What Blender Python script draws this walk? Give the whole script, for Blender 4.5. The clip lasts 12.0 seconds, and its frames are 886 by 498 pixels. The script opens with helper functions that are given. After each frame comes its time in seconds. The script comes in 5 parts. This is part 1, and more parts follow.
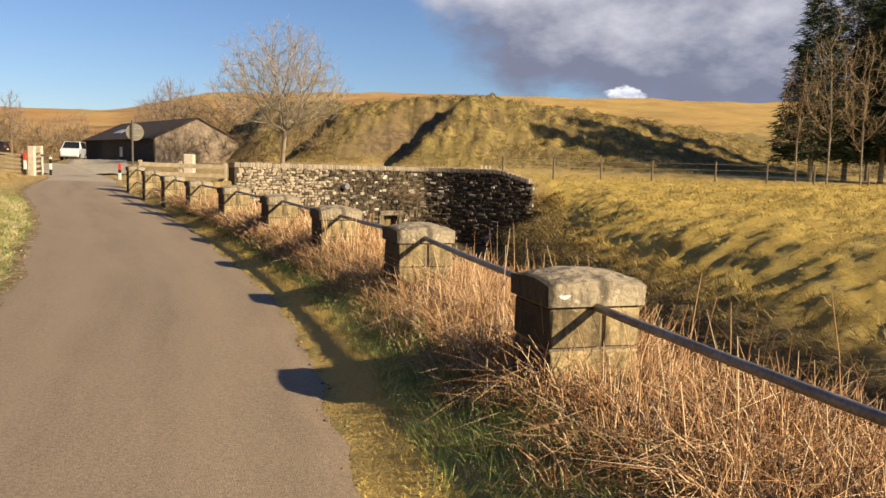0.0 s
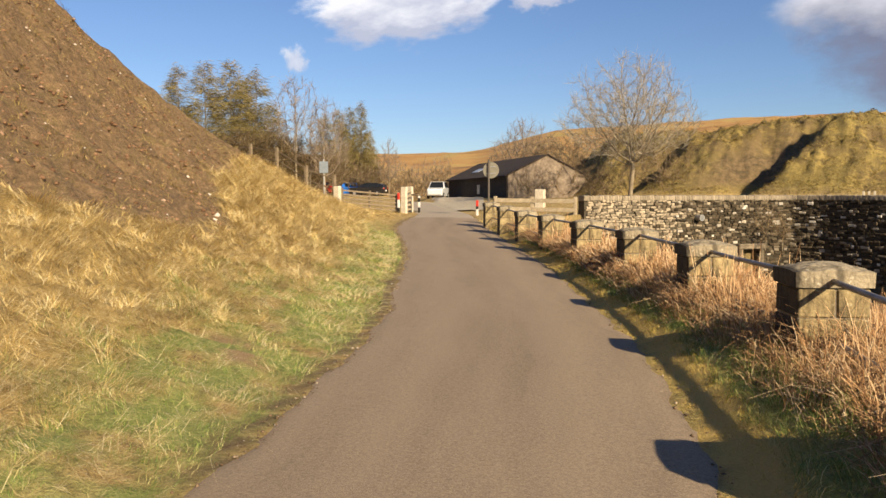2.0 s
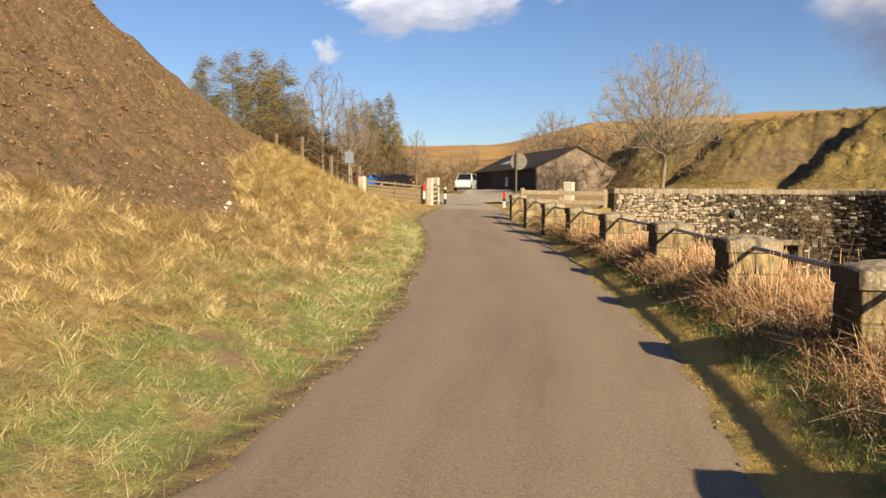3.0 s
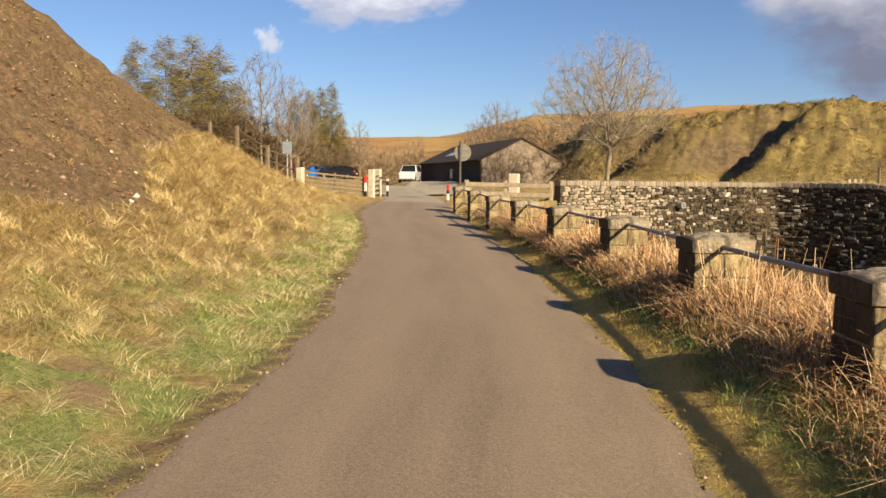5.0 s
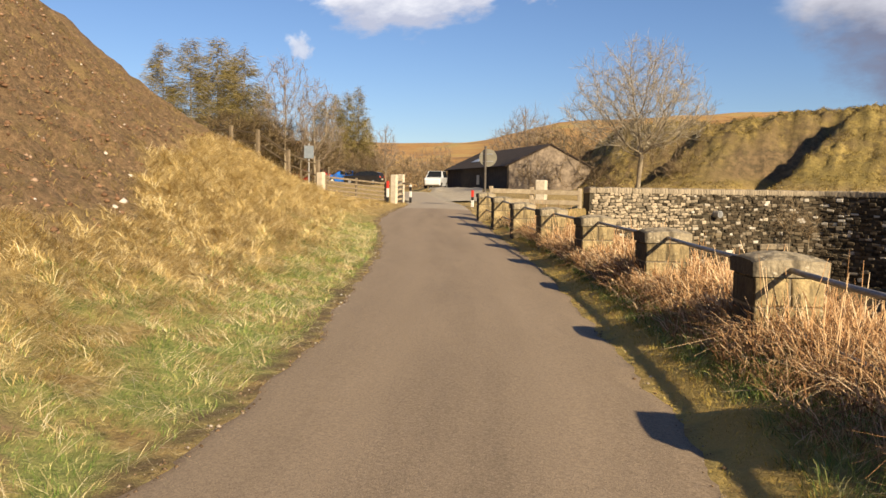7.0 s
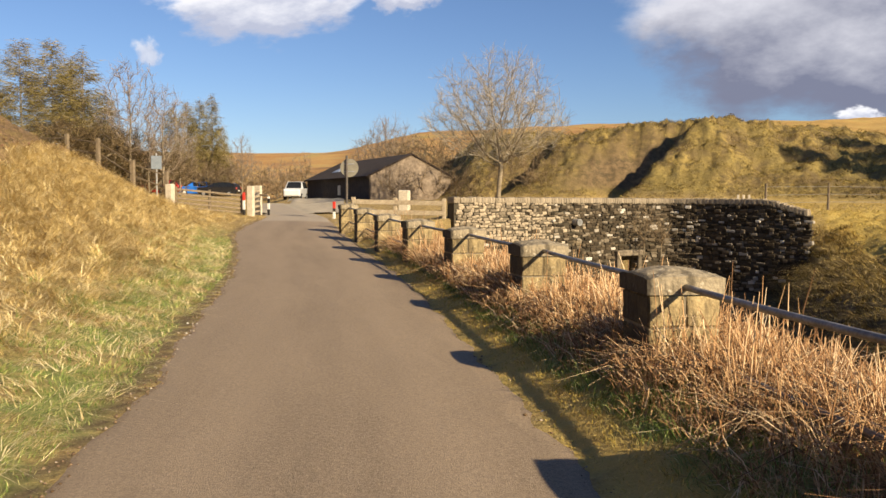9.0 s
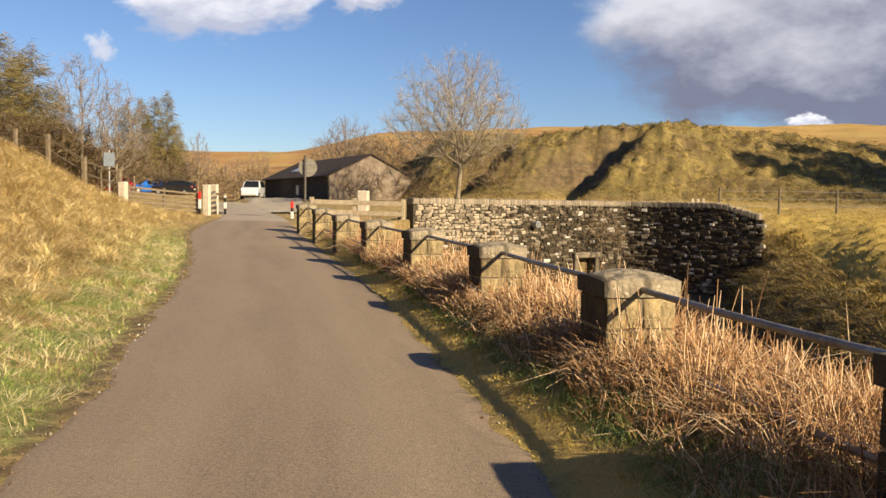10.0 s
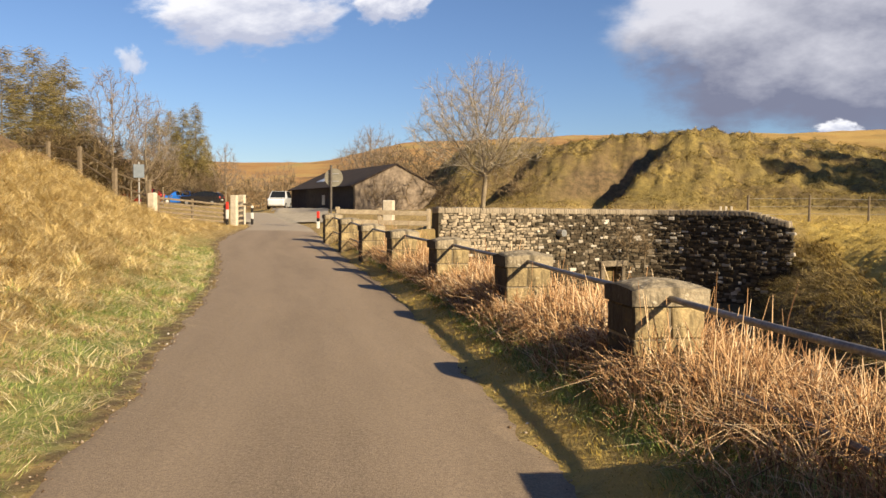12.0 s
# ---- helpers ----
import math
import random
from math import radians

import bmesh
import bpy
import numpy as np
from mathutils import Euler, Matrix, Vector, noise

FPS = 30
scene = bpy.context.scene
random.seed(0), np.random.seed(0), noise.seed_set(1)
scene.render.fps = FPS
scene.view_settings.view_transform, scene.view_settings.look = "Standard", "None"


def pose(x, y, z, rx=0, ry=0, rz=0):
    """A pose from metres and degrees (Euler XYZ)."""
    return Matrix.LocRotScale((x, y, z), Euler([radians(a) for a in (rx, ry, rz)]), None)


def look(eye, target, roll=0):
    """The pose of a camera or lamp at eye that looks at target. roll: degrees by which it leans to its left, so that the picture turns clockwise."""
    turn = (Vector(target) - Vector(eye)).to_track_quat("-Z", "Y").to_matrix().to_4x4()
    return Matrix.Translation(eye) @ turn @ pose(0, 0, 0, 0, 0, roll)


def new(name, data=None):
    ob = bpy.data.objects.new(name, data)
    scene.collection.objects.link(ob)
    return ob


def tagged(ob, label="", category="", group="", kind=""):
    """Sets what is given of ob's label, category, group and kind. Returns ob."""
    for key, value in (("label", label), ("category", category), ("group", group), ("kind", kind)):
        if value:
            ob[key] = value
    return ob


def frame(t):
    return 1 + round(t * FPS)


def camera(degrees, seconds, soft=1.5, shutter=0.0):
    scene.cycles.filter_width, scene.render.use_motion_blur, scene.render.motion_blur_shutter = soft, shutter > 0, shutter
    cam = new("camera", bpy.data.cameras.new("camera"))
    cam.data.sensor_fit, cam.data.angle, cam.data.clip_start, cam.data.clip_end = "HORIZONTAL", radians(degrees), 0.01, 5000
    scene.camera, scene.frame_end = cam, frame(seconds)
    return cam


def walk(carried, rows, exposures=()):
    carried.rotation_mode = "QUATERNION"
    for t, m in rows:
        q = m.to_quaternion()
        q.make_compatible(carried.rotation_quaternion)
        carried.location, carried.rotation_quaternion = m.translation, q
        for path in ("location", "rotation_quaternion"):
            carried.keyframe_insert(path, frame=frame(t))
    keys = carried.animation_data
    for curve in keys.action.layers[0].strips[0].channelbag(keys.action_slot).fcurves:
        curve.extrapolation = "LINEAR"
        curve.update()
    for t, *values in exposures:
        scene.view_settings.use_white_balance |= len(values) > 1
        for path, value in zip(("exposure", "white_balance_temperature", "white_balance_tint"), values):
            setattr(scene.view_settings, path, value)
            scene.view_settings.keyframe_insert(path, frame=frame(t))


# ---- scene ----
cam = camera(59.5, 12.0)
# seconds, x, y, z, yaw, pitch, roll
ROWS = [
    (0.0, 0.390, 1.380, 1.550, 0.41, -5.98, -1.57),
    (0.5, 0.268, 1.487, 1.530, 10.10, -6.15, -1.15),
    (1.0, 0.198, 1.703, 1.524, 19.43, -6.74, -0.59),
    (1.5, 0.140, 1.949, 1.527, 25.20, -6.97, -0.29),
    (2.0, 0.008, 2.191, 1.530, 25.40, -3.88, 0.12),
    (2.5, -0.101, 2.509, 1.502, 25.08, -4.12, 0.45),
    (3.0, -0.177, 2.894, 1.474, 27.54, -4.43, -0.41),
    (3.5, -0.274, 3.209, 1.448, 27.21, -4.42, -0.57),
    (5.5, -0.645, 4.338, 1.474, 23.01, -5.04, -0.49),
    (6.0, -0.719, 4.680, 1.470, 23.51, -4.25, -0.38),
    (6.5, -0.802, 4.965, 1.471, 25.67, -4.58, -0.92),
    (8.5, -1.210, 5.900, 1.487, 22.48, -4.06, -1.04),
    (9.0, -1.259, 6.008, 1.496, 15.42, -3.72, -0.31),
    (9.5, -1.265, 6.047, 1.497, 12.73, -3.84, -0.89),
    (10.0, -1.265, 6.054, 1.498, 12.43, -3.62, -0.86),
    (10.5, -1.273, 6.039, 1.498, 12.80, -3.14, -0.68),
    (11.0, -1.270, 6.041, 1.493, 13.90, -2.98, -0.58),
    (11.5, -1.271, 6.038, 1.497, 13.95, -3.26, -0.53),
    (12.0, -1.271, 6.052, 1.496, 14.28, -2.96, -0.57),
]
walk(cam, [(t, pose(x, y, z, 90 + pitch, roll, yaw)) for t, x, y, z, yaw, pitch, roll in ROWS])

# ---- light ----
world = bpy.data.worlds.new("sky")
scene.world = world
world.use_nodes = True
wn, wl = world.node_tree.nodes, world.node_tree.links
sky = wn.new("ShaderNodeTexSky")
sky.sky_type = "NISHITA"
sky.sun_disc = False
SUN_EL, SUN_AZ = 25.5, 121.0  # degrees; azimuth clockwise from +y
sky.sun_elevation, sky.sun_rotation = radians(SUN_EL), radians(SUN_AZ)
sky.air_density, sky.dust_density, sky.ozone_density = 1.0, 0.1, 3.0
wn["Background"].inputs["Strength"].default_value = 0.05
tint = wn.new("ShaderNodeMix")
tint.data_type, tint.blend_type = "RGBA", "MULTIPLY"
tint.inputs[0].default_value, tint.inputs[7].default_value = 1.0, (0.96, 1.02, 1.22, 1)
wl.new(sky.outputs[0], tint.inputs[6])
wl.new(tint.outputs[2], wn["Background"].inputs["Color"])
sun_data = bpy.data.lights.new("sun", "SUN")
sun_data.energy, sun_data.angle, sun_data.color = 5.0, radians(0.6), (1.0, 0.82, 0.56)
scene.view_settings.exposure = 0.85
sun = new("sun", sun_data)
sun_dir = Vector((math.sin(radians(SUN_AZ)) * math.cos(radians(SUN_EL)), math.cos(radians(SUN_AZ)) * math.cos(radians(SUN_EL)), math.sin(radians(SUN_EL))))
sun.matrix_world = look(sun_dir * 60, (0, 0, 0))

# ---- plan ----
LEFT_EDGE = [(-3.2, -30), (-2.3, -14), (-2.0, -5), (-2.1, 0), (-2.2, 2.6), (-2.88, 5.3), (-3.62, 7.4), (-4.33, 9.4), (-5.12, 11.3), (-6.1, 13.1),
             (-7.3, 15.6), (-8.8, 18.7), (-10.4, 21.6), (-12.2, 24.7), (-14.6, 28.6), (-16.4, 32.6), (-18.4, 38.0), (-22, 44), (-32, 60)]
RIGHT_EDGE = [(0.4, -30), (1.0, -14), (1.15, -5), (0.95, 0), (0.5, 2.6), (-0.1, 5.4), (-0.65, 7.4), (-1.5, 10.0), (-2.15, 11.5), (-2.95, 13.3),
              (-4.35, 16.5), (-5.85, 19.6), (-7.4, 22.6), (-9.3, 26.2), (-11.2, 29.8), (-13.4, 34.0), (-15.5, 38.0), (-19, 44), (-28, 60)]
PIERS = [(4.1, -4.4), (3.15, -1.1), (2.3, 2.2), (1.15, 5.85), (0.1, 9.15), (-1.15, 12.06), (-2.65, 15.4), (-4.3, 18.35), (-6.0, 21.25),
         (-7.7, 24.15), (-9.4, 27.05), (-11.1, 29.9)]
BARE_SPOTS = [(-4.50, 7.53), (-4.41, 7.41), (-4.92, 7.86)]  # trodden earth in the verge
BECK = [(9, -30), (7, -10), (5.2, 0), (4.9, 5), (4.1, 10), (3.0, 16), (1.6, 22), (-0.2, 29), (-3.4, 37.2), (-6, 42)]
FAR_BANK = [(12, -30), (8.6, -10), (6.4, 0), (5.6, 5), (4.9, 10), (3.8, 16), (2.6, 22), (2.1, 27), (2.7, 33), (3.3, 38), (3.6, 44)]
WALL = [(-8.1, 31.9), (-5.6, 34.8), (-3.2, 37.6), (-1.9, 39.1), (-0.8, 39.6), (0.5, 39.2), (2.3, 38.2), (4.35, 37.2)]


def polyline(points, p):
    """Signed distance of the points p to a polyline (plus: to its right) and the length along it."""
    p = np.atleast_2d(p)
    best, sign, along, run = np.full(len(p), 1e9), np.ones(len(p)), np.zeros(len(p)), 0.0
    for i, (a, b) in enumerate(zip(points, points[1:])):
        a, b = np.array(a, float), np.array(b, float)
        d = b - a
        size = np.linalg.norm(d)
        u = np.clip(((p - a) @ d) / size ** 2, 0, 1)
        q = p - a - u[:, None] * d
        dist = np.linalg.norm(q, axis=1)
        s = np.sign(d[1] * (p - a)[:, 0] - d[0] * (p - a)[:, 1])
        near = dist < best - 1e-6
        best, sign, along = np.where(near, dist, best), np.where(near, s, sign), np.where(near, run + u * size, along)
        run += size
    return best * sign, along


def smooth(a, b, x):
    t = np.clip((x - a) / (b - a), 0, 1)
    return t * t * (3 - 2 * t)


def lumps(x, y, size, seed=0.0, octaves=3):
    """Cheap rolling noise from turned sines, about -1 to 1."""
    out, amp, total = np.zeros_like(x), 1.0, 0.0
    for o in range(octaves):
        for k in range(4):
            a = seed * 1.7 + k * 1.13 + o * 2.37
            f = (2 * math.pi / size) * (0.7 + 0.23 * k)
            out = out + amp * np.sin(f * (math.cos(a) * x + math.sin(a) * y) + 1.9 * k + seed * 3.1 + 1.3 * np.sin(f * 0.6 * (math.cos(a + 1.9) * x + math.sin(a + 1.9) * y)))
        total += amp * 2.6
        amp, size = amp * 0.5, size * 0.47
    return out / total


def road_z(y):
    return np.interp(y, [-50, 15, 24, 38, 65, 100, 140], [0, 0, 0.12, 0.6, 1.0, 1.3, 1.6])


def terrain(x, y, detail=True):
    """Height of the ground and the weights of what covers it."""
    x, y = np.asarray(x, float), np.asarray(y, float)
    p = np.stack([x, y], 1)
    dl, _ = polyline(LEFT_EDGE, p)
    dr, _ = polyline(RIGHT_EDGE, p)
    db, _ = polyline(BECK, p)
    dw, _ = polyline(WALL, p)
    dp, _ = polyline(PIERS, p)
    d = np.maximum(-dl, 0)
    base = road_z(y)
    # bank beside the road
    prof = np.interp(d, [0, 0.5, 1.7, 2.4, 3.6, 4.4, 6.4, 7.2, 9, 12, 16, 24, 60, 200], [0, 0.05, 0.36, 0.68, 1.3, 1.7, 3.35, 4.15, 6.2, 9.4, 12.6, 15, 17, 19])
    prof = prof * (1 - 0.10 * smooth(14, 24, y) - 0.16 * smooth(16, 30, y) * smooth(5, 9, d)) + 0.3 * smooth(17, 25, y) * smooth(0.6, 3.2, d) * (1 - smooth(4, 8, d))
    keep = 1 - 0.955 * smooth(27, 41, y - 0.25 * (x + 18))
    aside = (-x - 1.3) / np.maximum(y - 6, 1)
    far_bank = (2.2 * smooth(2, 9, d) + 3.0 * smooth(9, 45, d)) * (0.03 + 0.97 * smooth(0.68, 0.84, aside)) * (1 - 0.6 * smooth(55, 68, y))
    bank = prof * keep + far_bank * (1 - keep)
    # beck
    wob = lumps(x, y, 5.0, 2.0)
    df, _ = polyline(FAR_BANK, p)
    df = df + 0.2 * lumps(x, y, 4.0, 8.0) + 0.05 * lumps(x, y, 1.2, 28.0)
    near_side = np.interp(dp + 0.25 * lumps(x, y, 3.0, 18.0), [1.1, 1.8, 3.0, 3.6], [0, -0.35, -2.2, -2.7])
    far_side = np.interp(df, [0, 0.45, 1.2, 2.5, 3.3, 4.5, 8, 14, 25, 60], [-2.7, -1.75, -1.3, -0.8, -0.4, -0.02, 0.38, 0.6, 0.85, 1.1])
    cut = np.where(df < 0, near_side, far_side)
    shape = np.where(dp > 0.8, cut + 0.16 * wob * smooth(1.0, 3.0, df) * (1 - 0.6 * smooth(12, 40, df)), 0)
    shape = np.where(dr > 0, shape * smooth(0.7, 1.3, dp), 0)
    inside = np.where(y < 30, 1.0, np.where(x > 4.3, 1 - smooth(34, 43, y), 1 - smooth(0.02, 0.34, -dw)))
    inside = np.where((x < -8.1) & (y > 30), 0, inside)
    field = 1.0 + 0.35 * smooth(40, 60, y)
    verge_rise = (0.11 * smooth(0.02, 0.4, dr) + 0.12 * smooth(0.4, 1.0, dr)) * (1 - smooth(29, 33, y))
    right = np.where(dr > 0, verge_rise + shape * inside + (field - base) * (1 - inside) * smooth(0.5, 6, dr), 0)
    z = base + np.where(dl < 0, bank, 0) + right
    # quarry hill and the moor behind
    foot = 53 + 2.0 * np.sin(x * 0.21 + 1) + 6 * smooth(12, 45, x) + 30 * (1 - smooth(-31, -8, x)) + 6 * np.exp(-((x + 10) / 6) ** 2)
    across = np.interp(x, [-40, -27, -18, -8, -4, 2, 9, 18, 40, 80, 200], [0, 0.55, 0.95, 0.88, 0.9, 1.02, 0.93, 0.8, 0.72, 0.65, 0.5])
    rise = smooth(0, 1, (y - foot) / np.interp(x, [-30, 2, 12, 40], [17, 13, 22, 40]))
    hill = 6.3 * across * rise
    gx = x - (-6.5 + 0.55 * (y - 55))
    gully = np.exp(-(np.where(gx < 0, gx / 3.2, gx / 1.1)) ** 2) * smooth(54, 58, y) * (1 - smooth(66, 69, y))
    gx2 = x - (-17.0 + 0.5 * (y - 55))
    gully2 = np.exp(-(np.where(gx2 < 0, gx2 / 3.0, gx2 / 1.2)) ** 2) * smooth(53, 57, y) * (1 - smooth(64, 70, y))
    hill = hill - (2.6 * gully + 3.2 * gully2) * np.minimum(1, hill / 2.0)
    hill = hill + (0.40 * lumps(x, y, 7.0, 5.0) + 0.42 * lumps(x, y, 3.0, 6.0, 4) + 0.2 * lumps(x, y, 1.5, 16.0, 2)) * smooth(0.3, 2.5, hill)
    r = np.hypot(x, y)
    top = np.interp(x / np.maximum(y, 30), [-1.5, -0.6, -0.42, -0.31, -0.1, 0.15, 0.6, 1.5], [19, 19, 19, 26.5, 28.5, 28.7, 29, 29])
    moor = top * smooth(70, 330, y) + 0.008 * np.maximum(r - 330, 0) * 0
    z = z + np.maximum(hill, 0) * (1 - smooth(90, 250, y)) + moor * np.clip((y - 70) / 60, 0, 1)
    z = z + lumps(x, y, 40, 7.0) * 0.7 * smooth(80, 200, r)
    on_road = (dl > 0) & (dr < 0)
    away = np.minimum(np.where(dl < 0, -dl, 99), np.where(dr > 0, dr, 99))
    if detail:
        rough = smooth(0.15, 1.2, away) * np.where(on_road, 0, 1)
        z = z + rough * (0.07 * lumps(x, y, 1.3, 1.0) + (0.05 + 0.06 * smooth(1.2, 2.4, d) + 0.01 * smooth(0.8, 1.6, df) * (dr > 0)) * lumps(x, y, 0.75, 3.0, 2) * (r < 60))
        z = z + rough * 0.10 * lumps(x, y, 2.8, 4.0) * smooth(1.5, 4, d)
        steep = smooth(3.5, 5, d) * (y < 30)
        z = z + steep * (0.16 * lumps(x, y, 1.5, 14.0) + 0.12 * lumps(x, y, 0.6, 15.0, 2))
    z = np.where((dl > 0.14) & (dr < -0.14), z - 0.05, z)
    # what covers it
    w = {}
    n1, n2 = lumps(x, y, 3.2, 11.0), lumps(x, y, 1.1, 12.0)
    w["verge"] = np.where(dl < 0, (1 - smooth(1.2, 2.2, d + 0.7 * n1 + 0.3 * n2)) * (1 - smooth(24, 34, y)), 0) + np.where((dr > 0) & (dp < 1.0), 1.0, 0) * (1 - smooth(36, 60, y))
    edge_up = np.interp(y, [4, 8, 9.5, 11, 13.4, 14.3, 16.8, 22, 30], [4.5, 4.2, 3.4, 2.9, 2.75, 3.4, 4.6, 5.4, 6.4])
    up = smooth(-0.25, 0.45, d - edge_up + 0.35 * n1 + 0.25 * n2) * (1 - smooth(29, 36, y))
    w["scree"] = np.clip(up, 0, 1)
    w["moss"] = np.where((dr > 0) & (df > 0.9), smooth(0.9, 2.4, df) * (1 - smooth(40, 48, y) * 0.6), 0) 
    w["mud"] = np.where((dp > 1.3) & (df < 2.2) & (dr > 0), smooth(0, 1, np.minimum(dp - 1.3, 2.3 - df) / 1.1) * inside, 0)
    w["soil"] = np.where(dl < 0, 1 - smooth(0.10, 0.24, d + 0.1 * n2 + 0.06 * n1), 0) * (y < 36)
    w["earth"] = np.zeros_like(x)
    for sx, sy in BARE_SPOTS:
        w["earth"] = np.maximum(w["earth"], 1 - smooth(0.12, 0.26, np.hypot(x - sx, (y - sy) * 1.2) + 0.08 * n2))
    w["edge"] = np.where(dr > 0, 1 - smooth(0.3, 0.55, dr + 0.12 * n2), 0) * (y < 34)
    w["hill"] = smooth(0.02, 0.8, hill) * (1 - smooth(85, 130, y))
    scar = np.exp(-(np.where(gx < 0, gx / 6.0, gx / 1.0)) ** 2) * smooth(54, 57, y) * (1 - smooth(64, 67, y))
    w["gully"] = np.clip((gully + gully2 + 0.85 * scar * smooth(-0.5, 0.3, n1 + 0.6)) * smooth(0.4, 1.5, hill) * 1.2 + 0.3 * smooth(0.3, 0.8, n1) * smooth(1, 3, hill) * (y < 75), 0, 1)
    w["moor"] = smooth(70, 110, y)
    return z, w


def ground_z(x, y):
    return float(terrain(np.array([x], float), np.array([y], float))[0][0])


# ---- materials ----
def node_material(name, rough=0.9, metal=0.0):
    m = bpy.data.materials.new(name)
    m.use_nodes = True
    b = m.node_tree.nodes["Principled BSDF"]
    b.inputs["Roughness"].default_value = rough
    b.inputs["Metallic"].default_value = metal
    b.inputs["Specular IOR Level"].default_value = 0.3
    return m, m.node_tree.nodes, m.node_tree.links, b


def coords(nodes, kind="Object"):
    return nodes.new("ShaderNodeTexCoord").outputs[kind]


def noise_at(nodes, links, vector, scale, detail=4.0, rough=0.55):
    n = nodes.new("ShaderNodeTexNoise")
    n.inputs["Scale"].default_value, n.inputs["Detail"].default_value, n.inputs["Roughness"].default_value = scale, detail, rough
    links.new(vector, n.inputs["Vector"])
    return n.outputs["Fac"]


def ramp(nodes, links, fac, stops):
    r = nodes.new("ShaderNodeValToRGB")
    e = r.color_ramp.elements
    while len(e) < len(stops):
        e.new(0.5)
    for el, (at, col) in zip(e, stops):
        el.position, el.color = at, (*col, 1) if len(col) == 3 else col
    links.new(fac, r.inputs["Fac"])
    return r.outputs["Color"]


def mixed(nodes, links, fac, a, b, mode="MIX"):
    m = nodes.new("ShaderNodeMix")
    m.data_type, m.blend_type = "RGBA", mode
    for value, slot in ((fac, m.inputs[0]), (a, m.inputs[6]), (b, m.inputs[7])):
        if isinstance(value, (int, float)):
            slot.default_value = value
        elif isinstance(value, tuple):
            slot.default_value = (*value, 1)
        else:
            links.new(value, slot)
    return m.outputs[2]


def bumped(nodes, links, b, height, strength, distance):
    n = nodes.new("ShaderNodeBump")
    n.inputs["Strength"].default_value, n.inputs["Distance"].default_value = strength, distance
    links.new(height, n.inputs["Height"])
    links.new(n.outputs[0], b.inputs["Normal"])


def simple(name, dark, light, scale=6.0, rough=0.85, metal=0.0, bump=0.3, dist=0.01, fine=40.0, space="Object", randomise=0.0):
    """A surface of two tones with coarse stains and fine grain."""
    m, n, l, b = node_material(name, rough, metal)
    v = coords(n, space)
    coarse, grain = noise_at(n, l, v, scale, 5), noise_at(n, l, v, fine, 3)
    c = ramp(n, l, coarse, [(0.3, dark), (0.7, light)])
    c = mixed(n, l, 0.35, c, ramp(n, l, grain, [(0.3, tuple(q * 0.6 for q in dark)), (0.7, tuple(min(1, q * 1.25) for q in light))]))
    if randomise:
        info = n.new("ShaderNodeObjectInfo")
        hsv = n.new("ShaderNodeHueSaturation")
        mr = n.new("ShaderNodeMapRange")
        mr.inputs[3].default_value, mr.inputs[4].default_value = 1 - randomise, 1 + randomise
        l.new(info.outputs["Random"], mr.inputs[0])
        l.new(mr.outputs[0], hsv.inputs["Value"])
        l.new(c, hsv.inputs["Color"])
        c = hsv.outputs["Color"]
    l.new(c, b.inputs["Base Color"])
    bumped(n, l, b, grain, bump, dist)
    return m


def attribute(nodes, name):
    a = nodes.new("ShaderNodeAttribute")
    a.attribute_name = name
    return a.outputs["Fac"]


